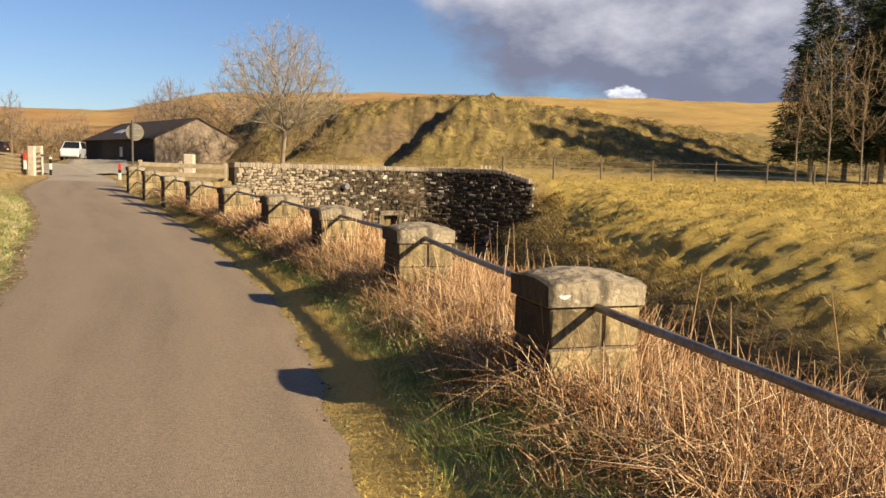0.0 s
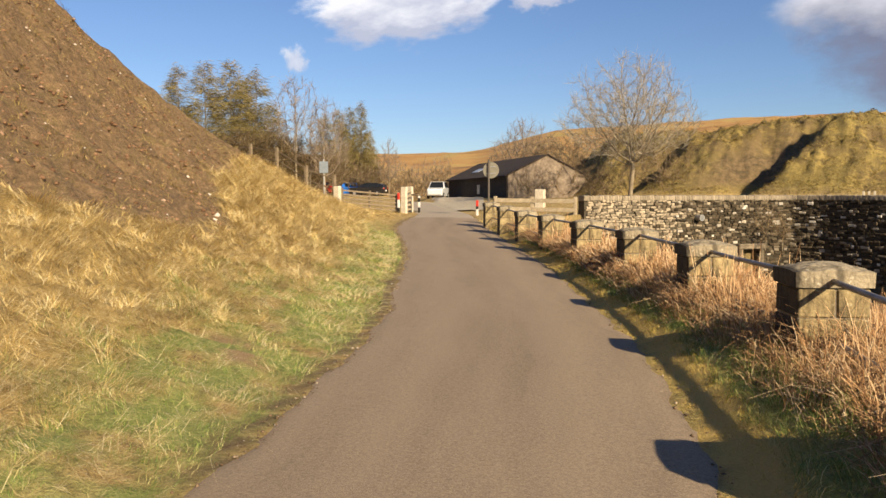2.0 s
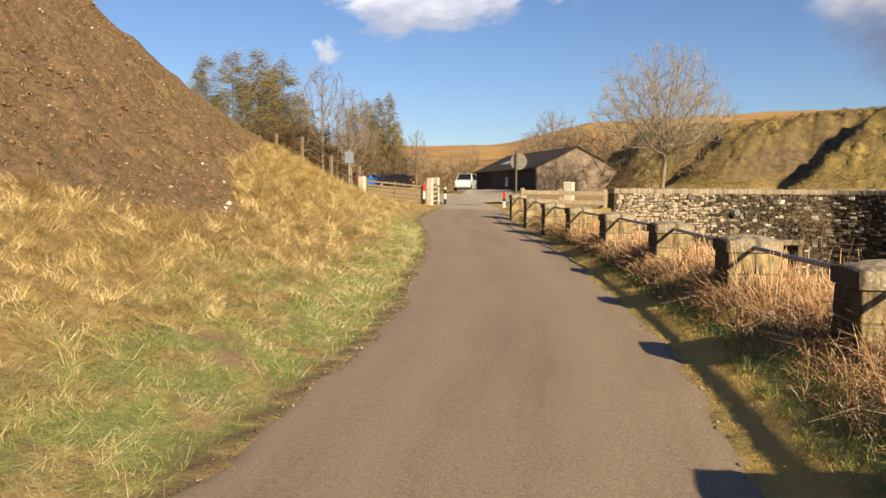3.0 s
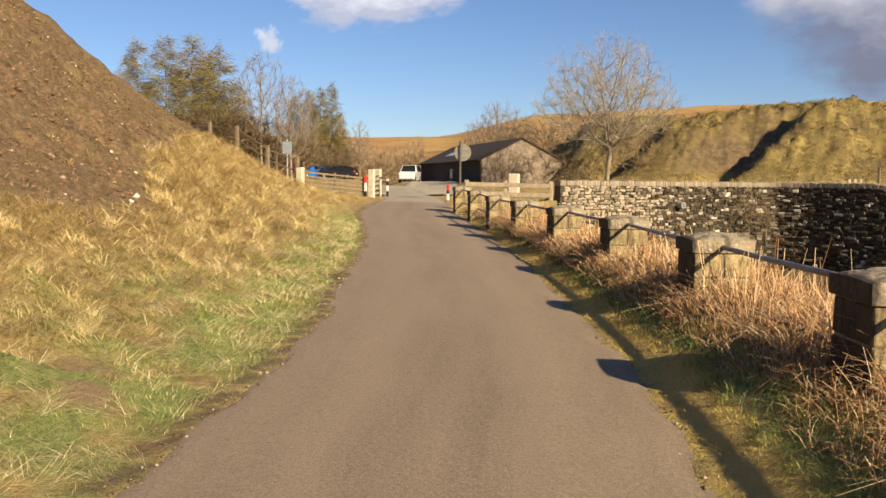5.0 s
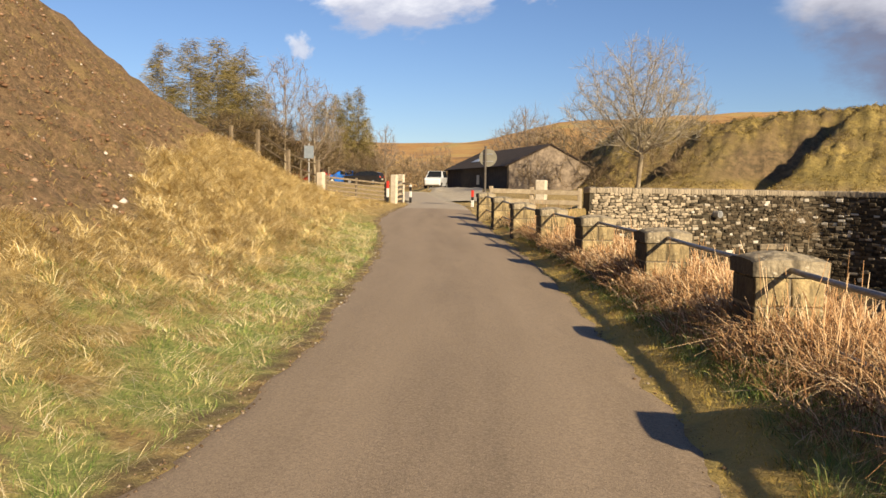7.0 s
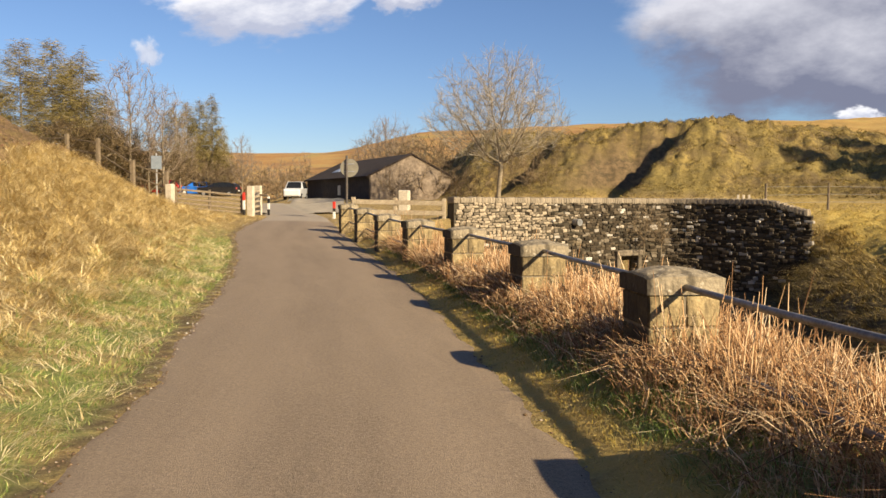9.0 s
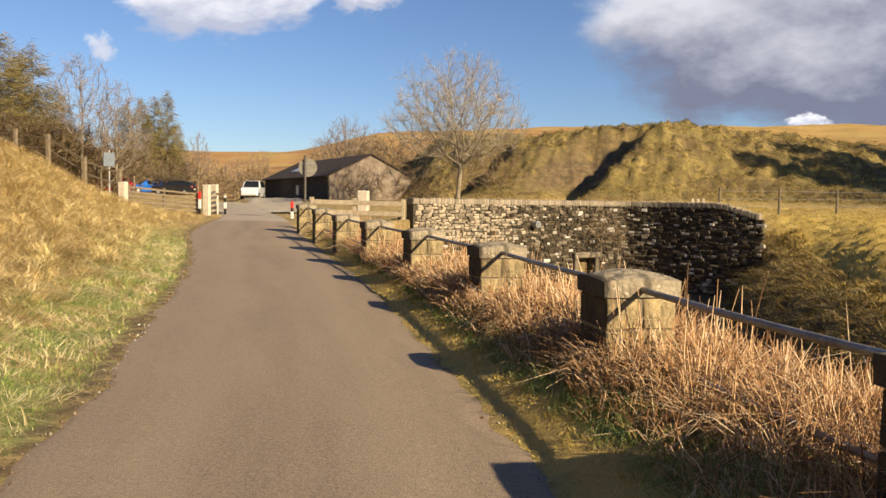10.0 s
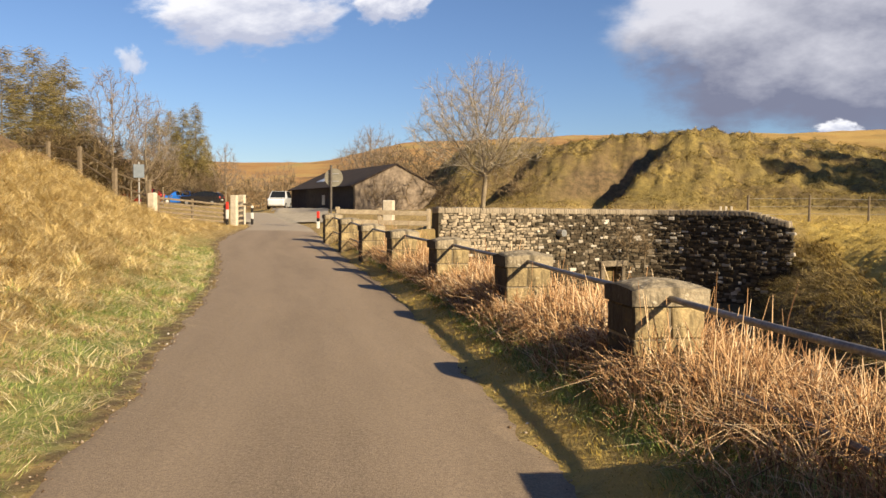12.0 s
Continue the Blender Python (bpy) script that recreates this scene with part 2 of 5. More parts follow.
def ground_material():
    m, n, l, b = node_material("ground_cover", 0.95)
    v = coords(n)
    big, mid, small, tiny = noise_at(n, l, v, 0.35, 4), noise_at(n, l, v, 1.6, 5, 0.6), noise_at(n, l, v, 9, 5, 0.7), noise_at(n, l, v, 45, 4, 0.7)
    straw = ramp(n, l, small, [(0.28, (0.12, 0.072, 0.026)), (0.5, (0.39, 0.265, 0.09)), (0.75, (0.66, 0.51, 0.235))])
    straw = mixed(n, l, ramp(n, l, mid, [(0.45, (0, 0, 0)), (0.7, (0.7, 0.7, 0.7))]), straw, (0.35, 0.235, 0.08))
    green = ramp(n, l, small, [(0.3, (0.08, 0.13, 0.025)), (0.5, (0.22, 0.28, 0.06)), (0.75, (0.46, 0.43, 0.15))])
    moss = ramp(n, l, mid, [(0.3, (0.34, 0.22, 0.03)), (0.5, (0.66, 0.45, 0.07)), (0.7, (0.80, 0.60, 0.17))])
    moss = mixed(n, l, 0.45, moss, ramp(n, l, small, [(0.3, (0.18, 0.12, 0.02)), (0.7, (0.74, 0.53, 0.13))]))
    scree = ramp(n, l, small, [(0.33, (0.045, 0.024, 0.013)), (0.5, (0.165, 0.09, 0.048)), (0.68, (0.34, 0.205, 0.11))])
    scree = mixed(n, l, ramp(n, l, mid, [(0.5, (0, 0, 0)), (0.68, (0.7, 0.7, 0.7))]), scree, (0.20, 0.135, 0.05))
    moor = ramp(n, l, noise_at(n, l, v, 0.06, 6, 0.65), [(0.32, (0.16, 0.075, 0.025)), (0.46, (0.40, 0.19, 0.05)), (0.58, (0.46, 0.27, 0.075)), (0.7, (0.36, 0.29, 0.08))])
    mud = ramp(n, l, small, [(0.3, (0.03, 0.022, 0.012)), (0.7, (0.12, 0.085, 0.04))])
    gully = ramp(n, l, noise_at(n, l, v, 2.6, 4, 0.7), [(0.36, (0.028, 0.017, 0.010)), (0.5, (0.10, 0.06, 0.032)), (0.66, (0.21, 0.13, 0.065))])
    hill = ramp(n, l, mid, [(0.34, (0.035, 0.024, 0.009)), (0.45, (0.13, 0.09, 0.024)), (0.54, (0.29, 0.205, 0.045)), (0.68, (0.47, 0.34, 0.09))])
    hill = mixed(n, l, 0.4, hill, ramp(n, l, noise_at(n, l, v, 3.2, 4, 0.7), [(0.38, (0.025, 0.017, 0.007)), (0.5, (0.22, 0.155, 0.035)), (0.64, (0.52, 0.38, 0.11))]))
    hill = mixed(n, l, ramp(n, l, noise_at(n, l, v, 0.55, 5, 0.65), [(0.46, (0, 0, 0)), (0.56, (0.8, 0.8, 0.8))]), hill, (0.10, 0.06, 0.022))
    hill = mixed(n, l, ramp(n, l, noise_at(n, l, v, 0.2, 4, 0.6), [(0.48, (0, 0, 0)), (0.6, (0.5, 0.5, 0.5))]), hill, (0.24, 0.185, 0.038))
    c = straw
    blotch = ramp(n, l, mid, [(0.38, (0, 0, 0)), (0.56, (1, 1, 1))])
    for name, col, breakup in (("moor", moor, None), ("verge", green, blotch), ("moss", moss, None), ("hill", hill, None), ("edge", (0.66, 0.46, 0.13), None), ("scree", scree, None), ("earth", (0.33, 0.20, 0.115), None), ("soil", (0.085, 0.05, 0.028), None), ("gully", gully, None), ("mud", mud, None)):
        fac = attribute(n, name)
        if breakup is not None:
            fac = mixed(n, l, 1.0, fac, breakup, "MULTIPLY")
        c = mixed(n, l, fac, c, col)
    c = mixed(n, l, 0.22, c, ramp(n, l, tiny, [(0.3, (0.08, 0.055, 0.02)), (0.7, (0.68, 0.54, 0.28))]))
    l.new(c, b.inputs["Base Color"])
    add = n.new("ShaderNodeMath")
    l.new(small, add.inputs[0])
    l.new(tiny, add.inputs[1])
    bumped(n, l, b, add.outputs[0], 0.9, 0.06)
    return m


def road_material():
    m, n, l, b = node_material("worn_asphalt", 0.82)
    v = coords(n)
    big, mid, chips = noise_at(n, l, v, 0.5, 4), noise_at(n, l, v, 3.5, 5, 0.65), noise_at(n, l, v, 100, 4, 0.7)
    c = ramp(n, l, big, [(0.3, (0.228, 0.172, 0.120)), (0.7, (0.31, 0.234, 0.162))])
    c = mixed(n, l, 0.3, c, ramp(n, l, mid, [(0.3, (0.18, 0.145, 0.11)), (0.7, (0.33, 0.265, 0.20))]))
    lanes = n.new("ShaderNodeCombineXYZ")
    l.new(attribute(n, "across"), lanes.inputs[0])
    l.new(attribute(n, "along"), lanes.inputs[1])
    streak = noise_at(n, l, lanes.outputs[0], 1.0, 5, 0.6)
    c = mixed(n, l, 0.62, c, ramp(n, l, streak, [(0.32, (0.142, 0.108, 0.076)), (0.68, (0.375, 0.29, 0.205))]))
    track = attribute(n, "track")
    c = mixed(n, l, track, c, (0.36, 0.28, 0.20))
    c = mixed(n, l, attribute(n, "rim"), c, (0.13, 0.08, 0.045))
    c = mixed(n, l, attribute(n, "apron"), c, (0.46, 0.41, 0.33))
    grit = noise_at(n, l, v, 38, 3, 0.6)
    c = mixed(n, l, 0.36, c, ramp(n, l, chips, [(0.38, (0.065, 0.049, 0.034)), (0.52, (0.27, 0.21, 0.15)), (0.66, (0.55, 0.45, 0.33))]))
    c = mixed(n, l, 0.22, c, ramp(n, l, grit, [(0.36, (0.11, 0.084, 0.058)), (0.64, (0.40, 0.315, 0.225))]))
    c = mixed(n, l, 1.0, c, (1.0, 0.975, 0.925), "MULTIPLY")
    l.new(c, b.inputs["Base Color"])
    bumped(n, l, b, chips, 0.8, 0.008)
    return m


GROUND, ROAD = ground_material(), road_material()


def old_stone(name, dark, light, stain, lichen, randomise):
    """Sandstone with weather streaks, black crust in patches and pale lichen spots."""
    m = simple(name, dark, light, 4.0, 0.9, bump=0.7, dist=0.014, fine=34, randomise=randomise)
    n, l = m.node_tree.nodes, m.node_tree.links
    b = n["Principled BSDF"]
    c = b.inputs["Base Color"].links[0].from_socket
    v = coords(n)
    stretch = n.new("ShaderNodeMapping")
    stretch.inputs["Scale"].default_value = (9, 9, 1.6)
    l.new(v, stretch.inputs["Vector"])
    c = mixed(n, l, ramp(n, l, noise_at(n, l, stretch.outputs[0], 1.0, 5, 0.65), [(0.48, (0, 0, 0)), (0.64, (0.8, 0.8, 0.8))]), c, stain)
    c = mixed(n, l, ramp(n, l, noise_at(n, l, v, 17, 4, 0.6), [(0.62, (0, 0, 0)), (0.70, (0.75, 0.75, 0.75))]), c, lichen)
    l.new(c, b.inputs["Base Color"])
    return m


def road_side_shade(m):
    """Shade put into the colour: near-black on a pier's road-facing side, with a ragged edge."""
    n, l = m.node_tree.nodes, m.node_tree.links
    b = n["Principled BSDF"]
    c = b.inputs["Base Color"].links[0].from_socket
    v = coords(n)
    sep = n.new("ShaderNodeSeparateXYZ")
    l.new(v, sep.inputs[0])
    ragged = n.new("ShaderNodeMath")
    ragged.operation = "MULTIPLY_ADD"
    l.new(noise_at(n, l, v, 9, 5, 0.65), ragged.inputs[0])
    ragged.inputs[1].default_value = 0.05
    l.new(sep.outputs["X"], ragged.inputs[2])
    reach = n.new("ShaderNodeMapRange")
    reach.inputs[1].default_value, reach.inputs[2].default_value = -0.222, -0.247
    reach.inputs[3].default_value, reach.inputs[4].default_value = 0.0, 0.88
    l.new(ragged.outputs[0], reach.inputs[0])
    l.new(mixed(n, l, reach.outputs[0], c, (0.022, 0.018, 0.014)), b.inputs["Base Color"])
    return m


STONE = old_stone("pier_sandstone", (0.10, 0.072, 0.036), (0.43, 0.33, 0.165), (0.045, 0.034, 0.021), (0.46, 0.40, 0.26), 0.22)
CAP = old_stone("cap_sandstone", (0.13, 0.105, 0.068), (0.47, 0.39, 0.26), (0.07, 0.057, 0.038), (0.60, 0.55, 0.43), 0.10)
road_side_shade(STONE), road_side_shade(CAP)
MORTAR = simple("mortar", (0.12, 0.10, 0.07), (0.25, 0.21, 0.15), 8, 0.95)
RAIL = simple("weathered_rail_paint", (0.11, 0.10, 0.092), (0.28, 0.26, 0.24), 7.0, 0.45, 0.25, bump=0.4, dist=0.004, fine=55)
WALLSTONE = simple("drystone", (0.08, 0.06, 0.038), (0.40, 0.325, 0.225), 1.6, 0.92, bump=0.7, dist=0.02, fine=14, randomise=0.5)
WALLCORE = simple("wall_core", (0.035, 0.03, 0.02), (0.09, 0.075, 0.05), 3, 0.95)
TIMBER = simple("weathered_timber", (0.26, 0.20, 0.125), (0.50, 0.41, 0.28), 5, 0.85, fine=26)
BARNWALL = simple("dark_barn_timber", (0.035, 0.028, 0.023), (0.085, 0.068, 0.054), 2, 0.95, fine=20)
SLATE = simple("dark_slate", (0.030, 0.021, 0.016), (0.062, 0.044, 0.034), 1.5, 1.0, fine=16)
GABLE = simple("barn_stone", (0.075, 0.055, 0.04), (0.26, 0.205, 0.15), 1.5, 0.95, fine=5, bump=0.8, dist=0.03, randomise=0.25)
BARK = simple("pale_bark", (0.12, 0.09, 0.055), (0.34, 0.28, 0.19), 3, 0.9, fine=20)


# ---- building helpers ----
def mesh_np(name, verts, faces, material, shade=True):
    """A mesh from arrays; faces all of one size."""
    verts, faces = np.asarray(verts, np.float32), np.asarray(faces, np.int32)
    me = bpy.data.meshes.new(name)
    k = faces.shape[1]
    me.vertices.add(len(verts))
    me.vertices.foreach_set("co", verts.ravel())
    me.loops.add(faces.size)
    me.loops.foreach_set("vertex_index", faces.ravel())
    me.polygons.add(len(faces))
    me.polygons.foreach_set("loop_start", np.arange(0, faces.size, k, dtype=np.int32))
    me.polygons.foreach_set("use_smooth", np.full(len(faces), shade))
    me.update(calc_edges=True)
    me.validate()
    if material:
        me.materials.append(material)
    return me


def weights(me, name, values):
    a = me.attributes.new(name, "FLOAT", "POINT")
    a.data.foreach_set("value", np.asarray(values, np.float32))


def part(name, bm, material, parent=None, label=""):
    """Links a bmesh as one mesh object, under a thing if one is given."""
    me = bpy.data.meshes.new(name)
    bm.to_mesh(me)
    bm.free()
    me.materials.append(material)
    ob = new(name, me)
    if parent:
        ob.parent = parent
    if label:
        ob["label"] = label
    return ob


def empty(name, m):
    ob = new(name)
    ob.matrix_world = m
    return ob


def box(bm, size, centre=(0, 0, 0), turn=None, bevel=0.0, rough=0.0):
    m = Matrix.Translation(centre) @ (turn or Matrix.Identity(4)) @ Matrix.Diagonal((*size, 1))
    made = bmesh.ops.create_cube(bm, size=1, matrix=m)["verts"]
    if bevel:
        edges = list({e for v in made for e in v.link_edges})
        res = bmesh.ops.bevel(bm, geom=edges, offset=bevel, segments=1, affect="EDGES")
        made = res["verts"]
    if rough:
        for v in made:
            v.co += Vector([random.uniform(-rough, rough) for _ in range(3)])
    return made


def tube(bm, a, b, r0, r1, sides=8, caps=True):
    a, b = Vector(a), Vector(b)
    m = Matrix.Translation((a + b) / 2) @ (b - a).to_track_quat("Z", "Y").to_matrix().to_4x4()
    return bmesh.ops.create_cone(bm, cap_ends=caps, segments=sides, radius1=r0, radius2=r1, depth=(b - a).length, matrix=m)["verts"]


def turn_z(a):
    return Matrix.Rotation(a, 4, "Z")


# ---- ground and road ----
def spaced(lo, hi, step, limit, growth=1.09):
    core = list(np.arange(lo, hi + 1e-6, step))
    s, out = step, core[-1]
    after = []
    while out < limit:
        s *= growth
        out += s
        after.append(out)
    s, out, before = step, core[0], []
    while out > -limit:
        s *= growth
        out -= s
        before.append(out)
    return np.array(before[::-1] + core + after)


def make_ground():
    xs, ys = spaced(-15, 8, 0.16, 1500, 1.03), spaced(1, 42, 0.16, 1500, 1.024)
    gx, gy = np.meshgrid(xs, ys)
    z, w = terrain(gx.ravel(), gy.ravel())
    nx, ny = len(xs), len(ys)
    i = (np.arange(ny - 1)[:, None] * nx + np.arange(nx - 1)[None, :]).ravel()
    me = mesh_np("ground", np.stack([gx.ravel(), gy.ravel(), z], 1), np.stack([i, i + 1, i + nx + 1, i + nx], 1), GROUND)
    for k, values in w.items():
        weights(me, k, np.clip(values, 0, 1))
    return tagged(new("ground", me), "rough moorland ground with straw grass, moss and bare scree", "ground", kind="structure")


def resample(points, count):
    points = np.array(points, float)
    s = np.concatenate([[0], np.cumsum(np.linalg.norm(np.diff(points, axis=0), axis=1))])
    t = np.linspace(0, s[-1], count)
    out = np.stack([np.interp(t, s, points[:, k]) for k in (0, 1)], 1)
    for _ in range(12):
        out[1:-1] = (out[:-2] + 2 * out[1:-1] + out[2:]) / 4
    return out


def make_road():
    n, m = 420, 21
    a, b = resample(LEFT_EDGE, n), resample(RIGHT_EDGE, n)
    verts, track, rim, apron, across, along_road = [], [], [], [], [], []
    for i in range(n):
        wl_, wr_ = 0.07 * math.sin(i * 0.9) * math.sin(i * 0.37 + 1), 0.06 * math.sin(i * 1.1 + 2) * math.sin(i * 0.29)
        for j in range(m):
            u = j / (m - 1)
            f = -0.02 + wl_ * 0.35 + u * (1.045 + wr_ * 0.4 - wl_ * 0.4)
            p = a[i] * (1 - f) + b[i] * f
            verts.append((p[0], p[1], float(road_z(p[1])) + 0.012 + 0.045 * (1 - (2 * u - 1) ** 2) - (0.03 if j in (0, m - 1) else 0)))
            track.append(0.75 * math.exp(-((u - 0.06) / 0.055) ** 2) + 0.6 * (math.exp(-((u - 0.27) / 0.1) ** 2) + math.exp(-((u - 0.75) / 0.1) ** 2)))
            across.append(u * 7.0), along_road.append(i * 0.05)
            rim.append(0.85 if j == 0 else 0.3 if j >= m - 1 else 0)
            apron.append(float(smooth(34.5, 35.5, np.array(p[1]))))
    i = (np.arange(n - 1)[:, None] * m + np.arange(m - 1)[None, :]).ravel()
    me = mesh_np("road", verts, np.stack([i, i + 1, i + m + 1, i + m], 1), ROAD)
    weights(me, "track", track), weights(me, "rim", rim), weights(me, "apron", apron), weights(me, "across", across), weights(me, "along", along_road)
    return tagged(new("road", me), "narrow worn asphalt lane with crumbling edges", "road", kind="structure")


make_ground()
make_road()

# ---- railing ----
PIER_W, PIER_D = 0.56, 0.50
RAIL_Z = [0.80, 0.80, 0.80, 0.81, 0.87, 0.87, 0.88, 0.88, 0.87, 0.87, 0.87, 0.87]  # height of the top rail at each pier


def heading(i):
    a, b = PIERS[max(i - 1, 0)], PIERS[min(i + 1, len(PIERS) - 1)]
    return math.atan2(-(b[0] - a[0]), b[1] - a[1])


def pier_z(i):
    return float(road_z(PIERS[i][1]))


def stone_pier(i):
    x, y = PIERS[i]
    ob = empty("stone_pier", pose(x, y, pier_z(i)) @ turn_z(heading(i)))
    tagged(ob, "square weathered sandstone pier with a domed cap", "pier", "piers of the roadside railing")
    rnd = random.Random(40 + i)
    bm = bmesh.new()
    box(bm, (PIER_W - 0.03, PIER_D - 0.03, 1.1), (0, 0, 0.28))
    part("core", bm, MORTAR, ob)
    z = -0.25
    for row, h in enumerate((0.30, 0.27, 0.25, 0.24)):
        split = rnd.uniform(-0.08, 0.1) if row % 2 else None
        spans = [(-PIER_W / 2, PIER_W / 2)] if split is None else [(-PIER_W / 2, split), (split, PIER_W / 2)]
        for a, b in spans:
            bm = bmesh.new()
            box(bm, (b - a - 0.008, PIER_D, h - 0.010), ((a + b) / 2, 0, z + h / 2), bevel=0.014, rough=0.005)
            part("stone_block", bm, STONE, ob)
        z += h
    # domed cap
    bm = bmesh.new()
    n = 9
    grid = {}
    for a in range(n):
        for b in range(n):
            u, v = a / (n - 1) * 2 - 1, b / (n - 1) * 2 - 1
            grid[a, b] = bm.verts.new((u * (PIER_W / 2 + 0.02), v * (PIER_D / 2 + 0.02), z + 0.12 + 0.05 * (1 - u ** 2) * (1 - 0.6 * v ** 2) + 0.02 * (1 - v ** 2) + rnd.uniform(-0.006, 0.006)))
    for a in range(n - 1):
        for b in range(n - 1):
            bm.faces.new((grid[a, b], grid[a + 1, b], grid[a + 1, b + 1], grid[a, b + 1]))
    rim = [e for e in bm.edges if e.is_boundary]
    made = bmesh.ops.extrude_edge_only(bm, edges=rim)["geom"]
    for v in (g for g in made if isinstance(g, bmesh.types.BMVert)):
        v.co.z = z + 0.004
        v.co.x *= 0.985
        v.co.y *= 0.985
    bmesh.ops.recalc_face_normals(bm, faces=bm.faces)
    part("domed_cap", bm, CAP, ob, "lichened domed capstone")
    return ob


def rail_pair(i):
    """The two bars of the bay between pier i and the next."""
    a, b = Vector((*PIERS[i], pier_z(i))), Vector((*PIERS[i + 1], pier_z(i + 1)))
    ha, hb = RAIL_Z[i], RAIL_Z[i + 1]
    for name, drop, r in (("top_rail", 0.0, 0.024), ("lower_rail", 0.46, 0.022)):
        h = (ha + hb) / 2 - drop
        bm = bmesh.new()
        mid, way = (a + b) / 2, (b - a + Vector((0, 0, hb - ha))).normalized()
        length = (b - a).length - PIER_D + 0.10
        steps = 10
        for k in range(steps):
            p = [(-length / 2 + length * (k + q) / steps) for q in (0, 1)]
            sag = [-0.012 * (1 - (2 * q / length) ** 2) for q in p]
            tube(bm, way * p[0] + Vector((0, 0, sag[0])), way * p[1] + Vector((0, 0, sag[1])), r, r, 10, k in (0, steps - 1))
        bmesh.ops.remove_doubles(bm, verts=bm.verts, dist=0.004)
        for f in bm.faces:
            f.smooth = True
        ob = part(name, bm, RAIL)
        ob.location = mid + Vector((0, 0, h))
        tagged(ob, "weathered grey pipe %s between stone piers" % ("top rail" if drop == 0 else "lower rail"), "rail", "bars of the roadside railing")


for i in range(len(PIERS)):
    stone_pier(i)
for i in range(len(PIERS) - 1):
    rail_pair(i)


# ---- retaining wall ----
wall_line = resample(WALL, 160)
wall_run = np.concatenate([[0], np.cumsum(np.linalg.norm(np.diff(wall_line, axis=0), axis=1))])


def wall_at(t):
    p = Vector((np.interp(t, wall_run, wall_line[:, 0]), np.interp(t, wall_run, wall_line[:, 1])))
    q = Vector((np.interp(t + 0.1, wall_run, wall_line[:, 0]), np.interp(t + 0.1, wall_run, wall_line[:, 1])))
    if (q - p).length < 0.02:
        q = p + (p - Vector((np.interp(t - 0.1, wall_run, wall_line[:, 0]), np.interp(t - 0.1, wall_run, wall_line[:, 1]))))
    return p, math.atan2((q - p).y, (q - p).x)


def make_wall():
    ob = tagged(new("wall_retaining"), "curved drystone retaining wall above the beck with upright coping", "wall", kind="structure")
    bm = bmesh.new()
    n = 60
    rows = []
    for k in range(n):
        t = wall_run[-1] * k / (n - 1)
        p, a = wall_at(min(t, wall_run[-1] - 0.15))
        side = Vector((math.sin(a), -math.cos(a)))
        top = 1.34 - 0.42 * float(smooth(14.4, 16.4, np.array(t)))
        rows.append([bm.verts.new((*(p + side * s), z)) for s, z in ((0.18, -3.2), (0.17, -0.72), (0.16, top), (-0.24, top), (-0.24, -3.2))])
    for i, (r, q) in enumerate(zip(rows, rows[1:])):
        for k in range(4):
            if k == 0 and 8.15 < wall_run[-1] * (i + 0.5) / (n - 1) < 9.05:
                continue  # culvert mouth
            bm.faces.new((r[k], q[k], q[k + 1], r[k + 1]))
    bm.faces.new(rows[0]), bm.faces.new(rows[-1][::-1])
    bmesh.ops.recalc_face_normals(bm, faces=bm.faces)
    part("core", bm, WALLCORE, ob)
    return ob


retaining = make_wall()


